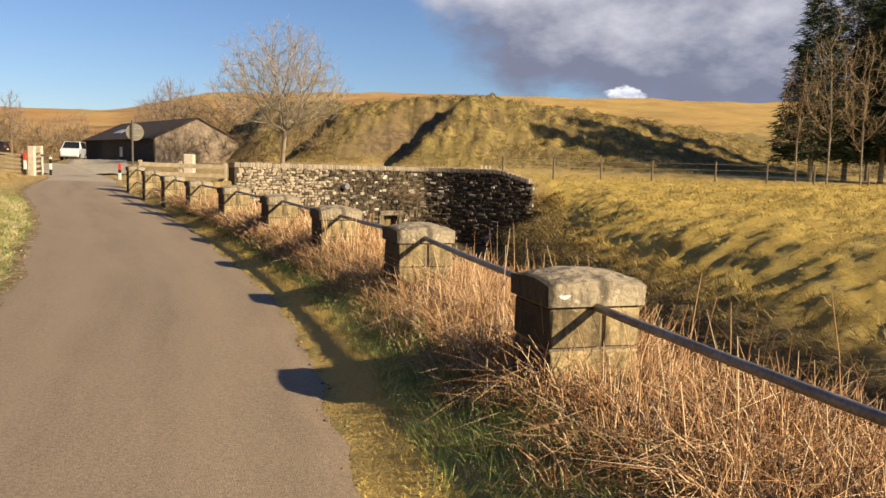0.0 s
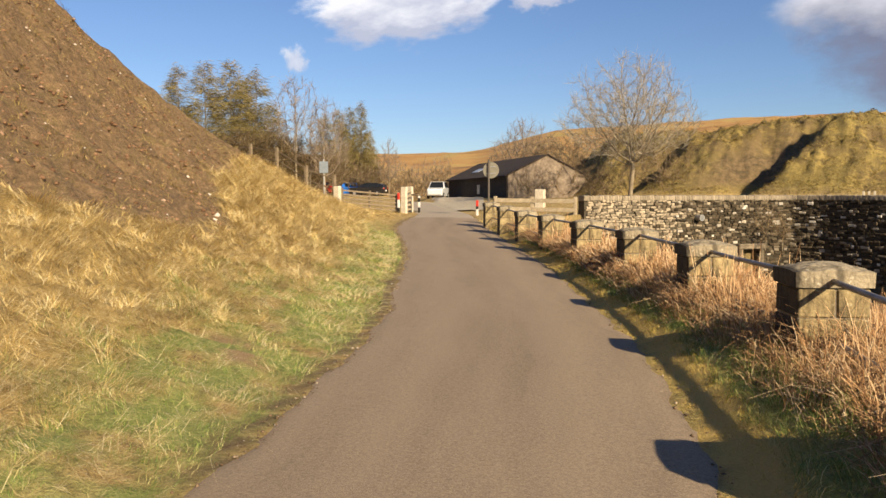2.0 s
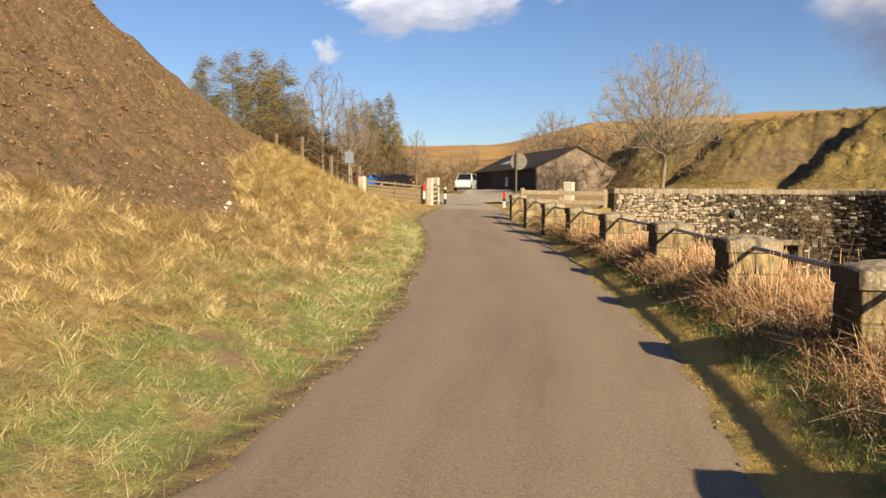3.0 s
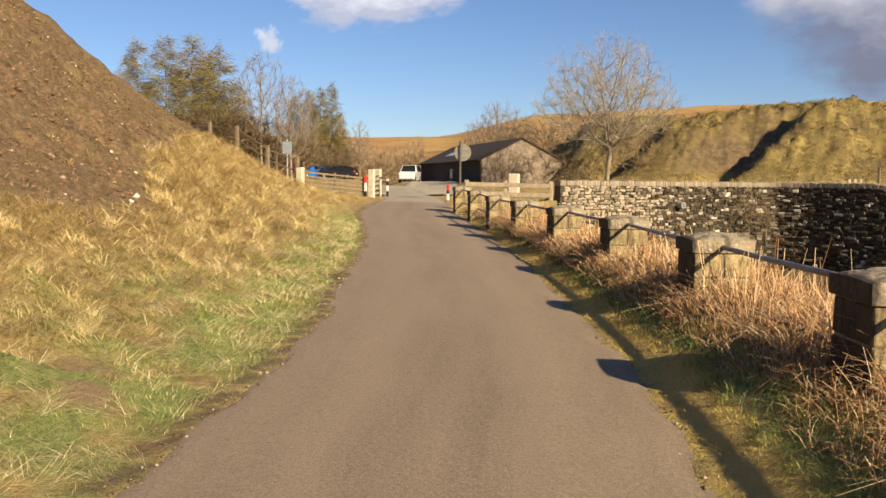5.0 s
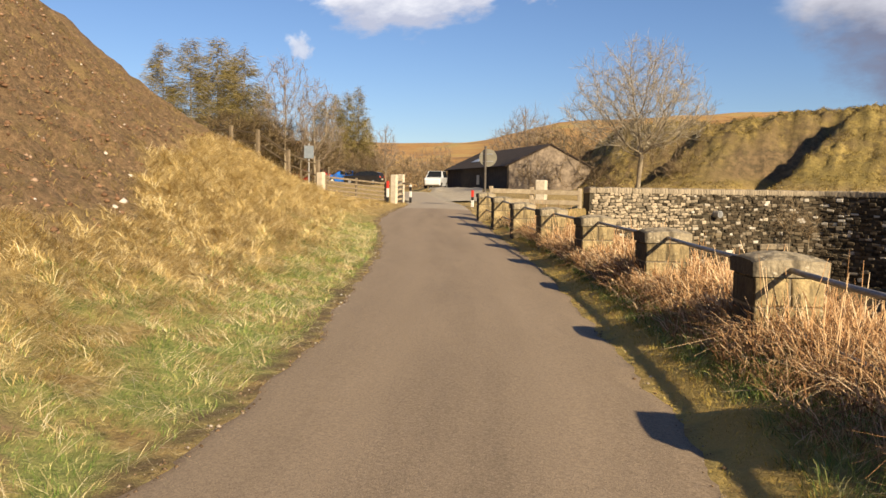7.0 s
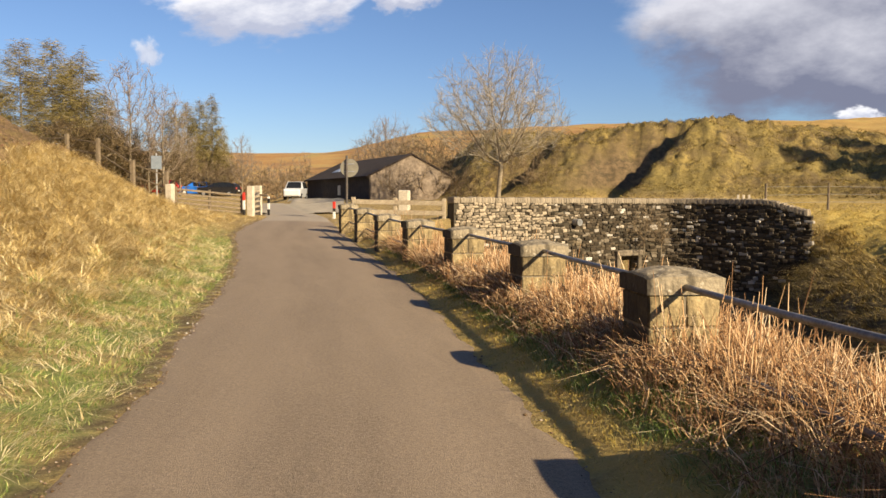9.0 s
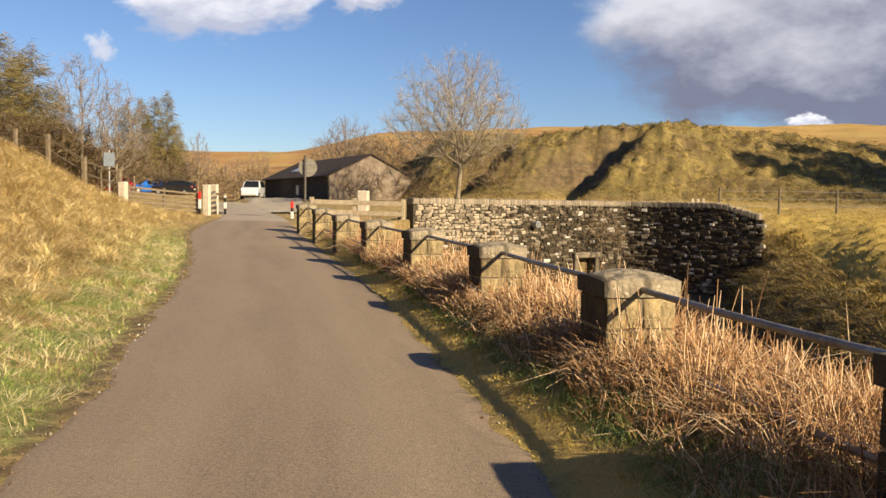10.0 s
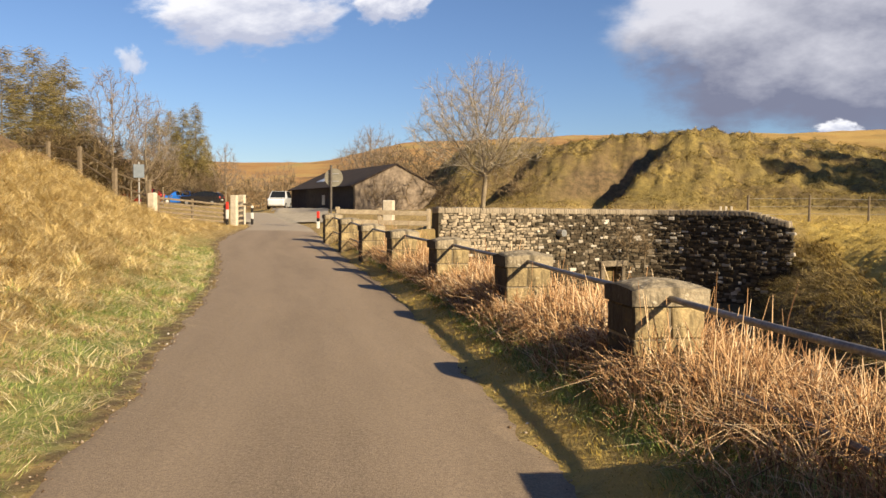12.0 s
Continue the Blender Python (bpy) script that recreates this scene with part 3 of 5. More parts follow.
# ---- barn ----
def make_barn():
    corner, far, gw = Vector((-23.8, 65.5)), Vector((-37.1, 81.8)), 7.2
    along = (far - corner).normalized()
    a = math.atan2(along.y, along.x)
    length = (far - corner).length
    z0 = 0.85
    ob = empty("barn", pose(corner.x, corner.y, z0) @ turn_z(a))
    tagged(ob, "long dark barn with a stone gable end and slate roof", "building")
    # local x runs along the long side, local y minus is across the gable
    e, r = 3.35 - z0, 5.1 - z0
    bm = bmesh.new()
    box(bm, (length, 0.3, e), (length / 2, -0.15, e / 2))
    part("long_wall", bm, BARNWALL, ob, "black-stained boarded wall")
    bm = bmesh.new()
    box(bm, (length, 0.3, e), (length / 2, -gw + 0.15, e / 2))
    part("back_wall", bm, BARNWALL, ob)
    for x0, name in ((-0.01, "gable_wall"), (length - 0.3, "far_gable_wall")):
        bm = bmesh.new()
        pts = [(0, 0), (-gw, 0), (-gw, e), (-gw / 2, r), (0, e)]
        f = bm.faces.new([bm.verts.new((x0, y, z)) for y, z in pts])
        ext = bmesh.ops.extrude_face_region(bm, geom=[f])["geom"]
        for v in (g for g in ext if isinstance(g, bmesh.types.BMVert)):
            v.co.x += 0.3
        bmesh.ops.recalc_face_normals(bm, faces=bm.faces)
        part(name, bm, GABLE, ob, "coursed brown stone gable")
    for s, y0 in ((1, 0.35), (-1, -gw - 0.35)):
        bm = bmesh.new()
        drop = (r - e) / (gw / 2) * 0.35
        pts = [(-0.15, y0, e - drop), (length + 0.15, y0, e - drop), (length + 0.15, -gw / 2, r), (-0.15, -gw / 2, r)]
        lo = [bm.verts.new(Vector(p) + Vector((0, 0, 0.02))) for p in pts]
        hi = [bm.verts.new(Vector(p) + Vector((0, 0, 0.14))) for p in pts]
        bm.faces.new(lo), bm.faces.new(hi)
        for k in range(4):
            bm.faces.new((lo[k], lo[(k + 1) % 4], hi[(k + 1) % 4], hi[k]))
        bmesh.ops.recalc_face_normals(bm, faces=bm.faces)
        part("roof_slope", bm, SLATE, ob, "dark slate roof slope")
    bm = bmesh.new()
    box(bm, (0.9, 0.06, 0.9), (9.0, 0.02, 1.35), bevel=0.02)
    part("window", bm, PANE, ob, "small pale window")
    bm = bmesh.new()
    box(bm, (0.08, 0.12, e), (0.1, 0.04, e / 2), bevel=0.01)
    part("downpipe", bm, BARNWALL, ob)
    slope = math.atan2(r - e, gw / 2)
    bm = bmesh.new()
    box(bm, (2.4, 0.9, 0.05), bevel=0.01)
    q = part("skylight", bm, PANE, ob, "grey rooflight")
    q.matrix_local = Matrix.Translation((14.0, -gw * 0.2, e + (r - e) * 0.4 + 0.16)) @ Matrix.Rotation(-slope, 4, "X")
    return ob


PANE = simple("pale_pane", (0.22, 0.23, 0.24), (0.34, 0.35, 0.36), 2, 0.3, bump=0.02)
make_barn()

# ---- grass and reeds ----
def leaf_material(name, stops, rough=0.7):
    m, n, l, b = node_material(name, rough)
    g = n.new("ShaderNodeNewGeometry")
    c = ramp(n, l, g.outputs["Random Per Island"], stops)
    l.new(c, b.inputs["Base Color"])
    b.inputs["Specular IOR Level"].default_value = 0.2
    return m


STRAW_BLADE = leaf_material("straw_blades", [(0.0, (0.32, 0.21, 0.065)), (0.35, (0.55, 0.395, 0.14)), (0.75, (0.73, 0.57, 0.27)), (1.0, (0.84, 0.73, 0.46))])
GREEN_BLADE = leaf_material("green_blades", [(0.0, (0.07, 0.13, 0.02)), (0.5, (0.18, 0.26, 0.05)), (0.8, (0.38, 0.38, 0.11)), (1.0, (0.68, 0.58, 0.27))])
REED = leaf_material("dead_reeds", [(0.0, (0.14, 0.072, 0.032)), (0.35, (0.38, 0.205, 0.092)), (0.7, (0.62, 0.39, 0.195)), (1.0, (0.80, 0.62, 0.40))])
HILL_TUFT = leaf_material("hill_tufts", [(0.0, (0.08, 0.055, 0.018)), (0.5, (0.26, 0.19, 0.045)), (1.0, (0.50, 0.37, 0.11))])
SCREE_TUFT = leaf_material("scree_tuft_blades", [(0.0, (0.09, 0.065, 0.02)), (0.5, (0.25, 0.18, 0.06)), (1.0, (0.46, 0.34, 0.13))])
PALE_BLADE = leaf_material("bleached_blades", [(0.0, (0.58, 0.43, 0.19)), (0.5, (0.72, 0.58, 0.31)), (1.0, (0.82, 0.72, 0.48))])
BECK_BLADE = leaf_material("beck_side_blades", [(0.0, (0.06, 0.04, 0.015)), (0.5, (0.24, 0.165, 0.05)), (0.85, (0.42, 0.30, 0.09)), (1.0, (0.62, 0.50, 0.25))])
TANGLE_BLADE = leaf_material("tangled_grass", [(0.0, (0.07, 0.12, 0.02)), (0.5, (0.19, 0.27, 0.055)), (0.78, (0.36, 0.38, 0.11)), (1.0, (0.70, 0.59, 0.31))])
HEATH = leaf_material("mossy_tufts", [(0.0, (0.26, 0.18, 0.03)), (0.5, (0.58, 0.42, 0.08)), (1.0, (0.80, 0.61, 0.21))])


def blades(name, base, height, width, lean, spread, material, label, category, rnd):
    """Tapered bent blades, three triangles each, on the points base."""
    n = len(base)
    a = 5.5 * lumps(base[:, 0], base[:, 1], 1.5, 71.0, 2) + rnd.normal(0, 0.75, n) + 0.6
    tilt = lean[0] + rnd.uniform(0, 1, n) * (lean[1] - lean[0])
    out = np.stack([np.cos(a), np.sin(a)], 1) + spread
    side = rnd.uniform(0, 2 * math.pi, n)
    side = np.stack([np.cos(side), np.sin(side), np.zeros(n)], 1) * (width * rnd.uniform(0.6, 1.3, n))[:, None]
    h = height * rnd.uniform(0.55, 1.25, n)
    mid = base + np.concatenate([out * (h * tilt * 0.35)[:, None], (h * 0.6 * (1 - 0.18 * tilt))[:, None]], 1)
    tip = base + np.concatenate([out * (h * tilt)[:, None], (h * (1.0 - 0.35 * tilt))[:, None]], 1)
    v = np.stack([base - side, base + side, mid - side * 0.75, mid + side * 0.75, tip], 1).reshape(-1, 3)
    k = np.arange(n) * 5
    f = np.concatenate([np.stack([k, k + 1, k + 3], 1), np.stack([k, k + 3, k + 2], 1), np.stack([k + 2, k + 3, k + 4], 1)])
    return tagged(new(name, mesh_np(name, v, f, material)), label, category, kind="stuff")


def scatter(x0, x1, y0, y1, count, rnd, accept, belt=None):
    """Points on the ground that accept() takes; belt: a line and the distances from it to keep to."""
    x, y = rnd.uniform(x0, x1, count), rnd.uniform(y0, y1, count)
    if belt:
        near_line = polyline(belt[0], np.stack([x, y], 1))[0]
        inside = (near_line > belt[1]) & (near_line < belt[2])
        x, y = x[inside], y[inside]
    z, w = terrain(x, y)
    p = np.stack([x, y], 1)
    info = {k: polyline(line, p)[0] for k, line in (("left", LEFT_EDGE), ("right", RIGHT_EDGE), ("rail", PIERS), ("far", FAR_BANK))}
    near = np.hypot(x - 0.0, y - 4.0)
    ok = accept(x, y, w, info, near, rnd.uniform(0, 1, len(x)))
    return np.stack([x, y, z - 0.01], 1)[ok], {k: q[ok] for k, q in info.items()}, near[ok]


def clumped(x, y, size, seed):
    return lumps(x, y, size, seed)


def grow():
    rnd = np.random.RandomState(5)
    # straw tussocks of the bank
    b, i, near = scatter(-22, -2.2, 1.5, 40, 1250000, rnd, lambda x, y, w, i, near, u: (u < np.clip(11.0 / near, 0.3, 1)) & (w["earth"] < 0.4) & (w["scree"] < 0.4 + 0.15 * clumped(x, y, 0.7, 9)) & ((-i["left"] > 1.25 + 0.8 * clumped(x, y, 2.4, 21)) | (u < 0.08)) & (clumped(x, y, 0.75, 3) > -0.25), (LEFT_EDGE, -8.5, -0.17))
    tuft = np.clip(0.5 + 0.6 * clumped(b[:, 0], b[:, 1], 0.75, 3), 0.15, 1.1)
    blades("straw_grass", b, np.where(-i["left"] < 1.1, 0.10, 0.12 + 0.19 * tuft) * np.clip(near / 14, 0.8, 1.2), 0.0016 * np.clip(near / 6, 0.8, 2.3), (0.75, 2.4), np.array([0.6, -0.5]), STRAW_BLADE, "dry straw-coloured grass tussocks on the bank", "grass", rnd)
    # long pale strands lying over the verge
    b, i, near = scatter(-13, -2.2, 2, 26, 150000, rnd, lambda x, y, w, i, near, u: (w["scree"] < 0.3) & (w["earth"] < 0.4) & (clumped(x, y, 0.6, 81) > 0.1), (LEFT_EDGE, -6.5, -0.15))
    blades("pale_strands", b, 0.21, 0.0014 * np.clip(near / 6, 0.8, 2.3), (1.35, 2.65), np.array([0.3, -0.2]), PALE_BLADE, "long bleached grass strands lying on the bank", "grass", rnd)
    # green verge grass on the bank's foot
    b, i, near = scatter(-14, -2, 1.5, 30, 420000, rnd, lambda x, y, w, i, near, u: (u < np.clip(8.0 / near, 0.15, 1)) & (w["earth"] < 0.5) & (w["verge"] > 0.3 * u) & (clumped(x, y, 1.1, 4) > -0.35), (LEFT_EDGE, -2.7, -0.12))
    blades("verge_grass", b, np.full(len(b), 0.075) * np.clip(near / 12, 0.9, 1.3), 0.0017 * np.clip(near / 6, 0.8, 2.5), (0.3, 1.4), np.array([0.2, 0.1]), GREEN_BLADE, "short green grass along the foot of the bank", "grass", rnd)
    # longer tangled grass between the road and the railing
    b, i, near = scatter(-12, 1.9, 1.0, 31, 620000, rnd, lambda x, y, w, i, near, u: (i["right"] > 0.36 + 0.1 * clumped(x, y, 0.5, 91)) & (i["rail"] < 0.15) & (u < np.clip(9.0 / near, 0.3, 1)), (RIGHT_EDGE, 0.2, 2.2))
    blades("tangled_grass", b, np.where(i["right"] > 0.5, 0.2, 0.12), 0.0019 * np.clip(near / 6, 0.8, 2.2), (0.4, 1.9), np.array([0.1, 0.0]), TANGLE_BLADE, "tangled dull green and straw grass below the railing", "grass", rnd)
    # short yellow moss and grass along the tarmac's edge
    b, i, near = scatter(-10, 1.6, 1.0, 24, 520000, rnd, lambda x, y, w, i, near, u: (i["right"] > 0.02 + 0.05 * clumped(x, y, 0.3, 93)) & (u < np.clip(9.0 / near, 0.3, 1)), (RIGHT_EDGE, -0.05, 0.5))
    blades("yellow_verge_moss", b, np.full(len(b), 0.04), 0.0022 * np.clip(near / 6, 0.8, 2.2), (0.3, 1.6), np.array([0.0, 0.0]), HEATH, "short yellow mossy grass along the tarmac edge", "grass", rnd)
    # mossy tufts across the beck
    b, i, near = scatter(0, 32, 2, 54, 360000, rnd, lambda x, y, w, i, near, u: (i["far"] > 0.5) & (w["hill"] < 0.3) & (clumped(x, y, 0.9, 31) > -0.3) & (u < np.clip(16.0 / near, 0.3, 1)), (FAR_BANK, 0.4, 34))
    blades("moor_grass", b, (0.06 + 0.05 * (clumped(b[:, 0], b[:, 1], 0.9, 31) > 0.3)) * np.clip(near / 14, 0.9, 1.6), 0.0036 * np.clip(near / 10, 0.8, 2.5), (0.7, 2.2), np.array([-0.3, -0.4]), HEATH, "mossy golden grass tufts on the far bank", "grass", rnd)
    # long dull grass hanging over the beck and against the wall's foot
    b, i, near = scatter(1.5, 12, 4, 39, 120000, rnd, lambda x, y, w, i, near, u: (clumped(x, y, 0.8, 33) > -0.05), (FAR_BANK, -0.15, 2.6))
    blades("beck_side_grass", b, 0.32, 0.0048 * np.clip(near / 12, 0.7, 2.2), (0.8, 2.4), np.array([-0.8, -0.5]), BECK_BLADE, "rank brown and olive grass hanging over the beck", "grass", rnd)
    # heather and bent grass on the quarry hill
    b, i, near = scatter(-32, 40, 50, 82, 330000, rnd, lambda x, y, w, i, near, u: (w["hill"] > 0.3) & (clumped(x, y, 2.2, 51) > -0.3) & (w["gully"] < 0.2 + 0.35 * u))
    blades("hill_heather", b, 0.17, 0.013, (0.7, 2.0), np.array([0.0, -0.2]), HILL_TUFT, "golden olive heather and bent grass on the quarry hill", "heather", rnd)
    # dull tufts on the scree
    b, i, near = scatter(-24, -5, 3, 30, 260000, rnd, lambda x, y, w, i, near, u: (w["scree"] > 0.4) & (clumped(x, y, 0.6, 61) > 0.08) & (u < 0.55 + 0.5 * clumped(x, y, 3.5, 62)), (LEFT_EDGE, -14, -2.5))
    blades("scree_tufts", b, 0.11, 0.005, (0.5, 1.8), np.array([0.4, -0.3]), SCREE_TUFT, "sparse brown and olive tufts on the scree", "grass", rnd)


def reeds():
    rnd = np.random.RandomState(9)
    line = resample(PIERS, 200)
    pick, off = rnd.uniform(22, 199, 128000), rnd.uniform(-0.85, 1.15, 128000)
    gx = np.interp(pick, np.arange(200), line[:, 0]) + off * 0.9
    gy = np.interp(pick, np.arange(200), line[:, 1]) + off * 0.42
    at = np.stack([gx, gy], 1)
    rail, beck, right = polyline(PIERS, at)[0], polyline(BECK, at)[0], polyline(RIGHT_EDGE, at)[0]
    near = np.hypot(gx - 0.3, gy - 4.0)
    u = rnd.uniform(0, 1, len(gx))
    ok = (rail > -0.62 + 0.2 * clumped(gx, gy, 1.3, 2)) & (right > 0.5) & (u < np.clip(9.0 / near, 0.35, 1) * (0.5 + 0.5 * smooth(-0.6, 0.0, rail))) & (clumped(gx, gy, 0.55, 41) > -0.4 + 0.25 * u) & (gy > -4)
    gx, gy, near = gx[ok], gy[ok], near[ok]
    b = np.stack([gx, gy, terrain(gx, gy)[0] - 0.01], 1)
    n = len(b)
    h = rnd.uniform(0.20, 0.58, n) * (0.85 + 0.3 * clumped(b[:, 0], b[:, 1], 1.5, 44))
    h = h * np.interp(polyline(PIERS, b[:, :2])[0], [-0.8, -0.3, 0.0, 0.5, 0.9], [0.45, 0.85, 1.12, 1.15, 0.9])
    tall = (rnd.uniform(0, 1, n) < 0.012) & (polyline(PIERS, b[:, :2])[0] > -0.25)
    h = np.where(tall, rnd.uniform(0.5, 0.9, n), h)
    a = rnd.uniform(0, 2 * math.pi, n)
    lean = np.where(tall, rnd.uniform(0.02, 0.3, n), rnd.uniform(0.1, 1.25, n))
    d = np.stack([np.cos(a), np.sin(a)], 1) + np.array([-0.25, -0.15])
    r = rnd.uniform(0.0024, 0.0046, n) * np.clip(near / 6, 0.9, 1.9)
    ring = np.stack([np.cos(np.arange(3) * 2.094), np.sin(np.arange(3) * 2.094), np.zeros(3)], 1)
    b[:, 2] -= 0.03
    kink = rnd.uniform(0, 1, n) < 0.45
    q1 = b + np.concatenate([d * (h * lean * 0.45)[:, None], (h * 0.6 * (1 - 0.2 * lean))[:, None]], 1)
    end = np.where(kink, rnd.uniform(-0.35, 0.15, n), 0.38 * (1 - 0.5 * lean))
    q2 = q1 + np.concatenate([d * (h * np.where(kink, 0.35 + 0.3 * lean, 0.5 * lean))[:, None], (h * end)[:, None]], 1)
    v = np.stack([p[:, None, :] + ring[None] * (r * s)[:, None, None] for p, s in ((b, 1.0), (q1, 0.9), (q2, 0.45))], 1).reshape(-1, 3)
    k = np.arange(n)[:, None] * 9
    f = []
    for lay in (0, 3):
        for c in range(3):
            e = (c + 1) % 3
            f.append(np.concatenate([k + lay + c, k + lay + e, k + lay + 3 + e, k + lay + 3 + c], 1))
    tagged(new("dead_reeds", mesh_np("dead_reeds", v, np.concatenate(f), REED)), "tangle of dead rust-brown reeds along the railing", "reeds", kind="stuff")


grow()
reeds()


# ---- trees ----
LARCH = leaf_material("larch_twigs", [(0.0, (0.085, 0.066, 0.022)), (0.5, (0.20, 0.158, 0.052)), (1.0, (0.33, 0.26, 0.10))])
PINE = leaf_material("pine_needles", [(0.0, (0.012, 0.020, 0.008)), (0.6, (0.03, 0.045, 0.016)), (1.0, (0.06, 0.075, 0.03))])
DARK_TWIG = leaf_material("dark_brush_twigs", [(0.0, (0.05, 0.034, 0.016)), (0.5, (0.12, 0.085, 0.042)), (1.0, (0.22, 0.16, 0.085))])
BROWN_TWIG = leaf_material("brown_twigs", [(0.0, (0.10, 0.065, 0.03)), (0.5, (0.22, 0.155, 0.085)), (1.0, (0.36, 0.27, 0.16))])
GREY_TWIG = leaf_material("grey_twigs", [(0.0, (0.14, 0.105, 0.075)), (0.5, (0.26, 0.20, 0.145)), (1.0, (0.41, 0.33, 0.24))])
PALE_TWIG = leaf_material("pale_twigs", [(0.0, (0.18, 0.145, 0.10)), (0.5, (0.33, 0.28, 0.205)), (1.0, (0.50, 0.435, 0.335))])


def tubes_mesh(name, segs, material, sides):
    """Open tapered tubes from rows of x0 y0 z0 x1 y1 z1 r0 r1."""
    s = np.array(segs, float)
    a, b, r0, r1 = s[:, 0:3], s[:, 3:6], s[:, 6], s[:, 7]
    w = b - a
    w = w / np.maximum(np.linalg.norm(w, axis=1, keepdims=True), 1e-6)
    ref = np.where(np.abs(w[:, 2:3]) > 0.9, np.array([[1.0, 0, 0]]), np.array([[0, 0, 1.0]]))
    u = np.cross(w, ref)
    u = u / np.linalg.norm(u, axis=1, keepdims=True)
    q = np.cross(w, u)
    ang = np.arange(sides) * 2 * math.pi / sides
    ring = u[:, None] * np.cos(ang)[None, :, None] + q[:, None] * np.sin(ang)[None, :, None]
    v = np.stack([a[:, None] + ring * r0[:, None, None], b[:, None] + ring * r1[:, None, None]], 1).reshape(-1, 3)
    k = np.arange(len(s))[:, None] * 2 * sides
    f = [np.concatenate([k + c, k + (c + 1) % sides, k + sides + (c + 1) % sides, k + sides + c], 1) for c in range(sides)]
    return mesh_np(name, v, np.concatenate(f), material)


def grow_branches(height, seed, fork=0.27, dome=(3.0, 4.0, 3.0), buds=260, step=0.25, twig_r=0.009, twigs=3, twig=(0.3, 0.8)):
    """Segments of a bare tree that grows towards buds spread through a rounded crown: thick ones and twigs."""
    rnd = np.random.RandomState(seed)
    u = rnd.normal(size=(buds, 3))
    u = u / np.linalg.norm(u, axis=1, keepdims=True) * (rnd.uniform(0.02, 1, buds) ** 0.42)[:, None]
    uneven = 1 + 0.13 * np.sin(3 * np.arctan2(u[:, 1], u[:, 0]) + seed) + 0.08 * np.sin(5 * u[:, 2] + seed)
    aim = u * uneven[:, None] * np.array([dome[0], dome[0], dome[2]]) + np.array([0, 0, dome[1]])
    aim = aim[aim[:, 2] > height * fork * 0.75]
    rise = max(2, int(height * fork / step))
    lean = rnd.normal(0, 0.04, 2)
    pos = [np.array([lean[0] * k * step, lean[1] * k * step, -0.3 + k * (height * fork + 0.3) / rise]) for k in range(rise + 1)]
    parent, kids = [-1] + list(range(rise)), [1] * (rise + 1)
    first = max(1, int(rise * 0.8))
    near, gap = np.full(len(aim), first), np.full(len(aim), 1e9)
    for k in range(first, rise + 1):
        dist = np.linalg.norm(aim - pos[k], axis=1)
        near, gap = np.where(dist < gap, k, near), np.minimum(dist, gap)
    for turn in range(120):
        if not len(aim):
            break
        fresh = len(pos)
        for k in np.unique(near):
            if kids[k] > 4:
                continue
            pull = aim[near == k] - pos[k]
            way = (pull / np.linalg.norm(pull, axis=1, keepdims=True)).mean(0) + rnd.normal(0, 0.12, 3) + np.array([0, 0, 0.08])
            if parent[k] >= 0:
                along_limb = pos[k] - pos[parent[k]]
                way = way + 0.55 * along_limb / max(np.linalg.norm(along_limb), 1e-6)
            pos.append(pos[k] + way / np.linalg.norm(way) * step)
            parent.append(k), kids.append(0)
            kids[k] += 1
        if len(pos) == fresh:
            break
        for k in range(fresh, len(pos)):
            dist = np.linalg.norm(aim - pos[k], axis=1)
            near, gap = np.where(dist < gap, k, near), np.minimum(dist, gap)
        left = gap > step * 1.6
        aim, near, gap = aim[left], near[left], gap[left]
    radius = np.full(len(pos), 0.0)
    for k in range(len(pos) - 1, 0, -1):
        radius[k] = max(radius[k], twig_r ** 2.3) if radius[k] == 0 else radius[k]
        radius[parent[k]] += radius[k]
    radius = radius ** (1 / 2.3)
    thick, thin = [], []
    for k in range(1, len(pos)):
        p, q = pos[parent[k]], pos[k]
        r0 = min(radius[parent[k]], radius[k] * 1.5)
        (thick if radius[k] > 0.035 or k <= rise else thin).append((*p, *q, r0, radius[k]))
        if radius[k] < twig_r * 6 and k > rise:
            d = (q - p) / np.linalg.norm(q - p)
            for _ in range(twigs):
                way = d * rnd.uniform(0.3, 1.0) + rnd.normal(0, 0.5, 3) + np.array([0, 0, 0.22])
                size = rnd.uniform(*twig)
                mid = q + way / np.linalg.norm(way) * size * 0.5
                way = way / np.linalg.norm(way) + rnd.normal(0, 0.25, 3) + np.array([0, 0, 0.15])
                tip = mid + way / np.linalg.norm(way) * size * 0.5
                thin += [(*q, *mid, twig_r * 0.8, twig_r * 0.65), (*mid, *tip, twig_r * 0.65, twig_r * 0.4)]
    return thick, thin


def bare_tree(x, y, height, seed, label, twig_material, z=None, **kw):
    thick, thin = grow_branches(height, seed, **kw)
    ob = empty("bare_tree", pose(x, y, ground_z(x, y) if z is None else z))
    tagged(ob, label, "tree")
    t = new("trunk", tubes_mesh("trunk", thick, BARK, 7))
    c = new("crown", tubes_mesh("crown", thin, twig_material, 3))
    t.parent = c.parent = ob
    return ob


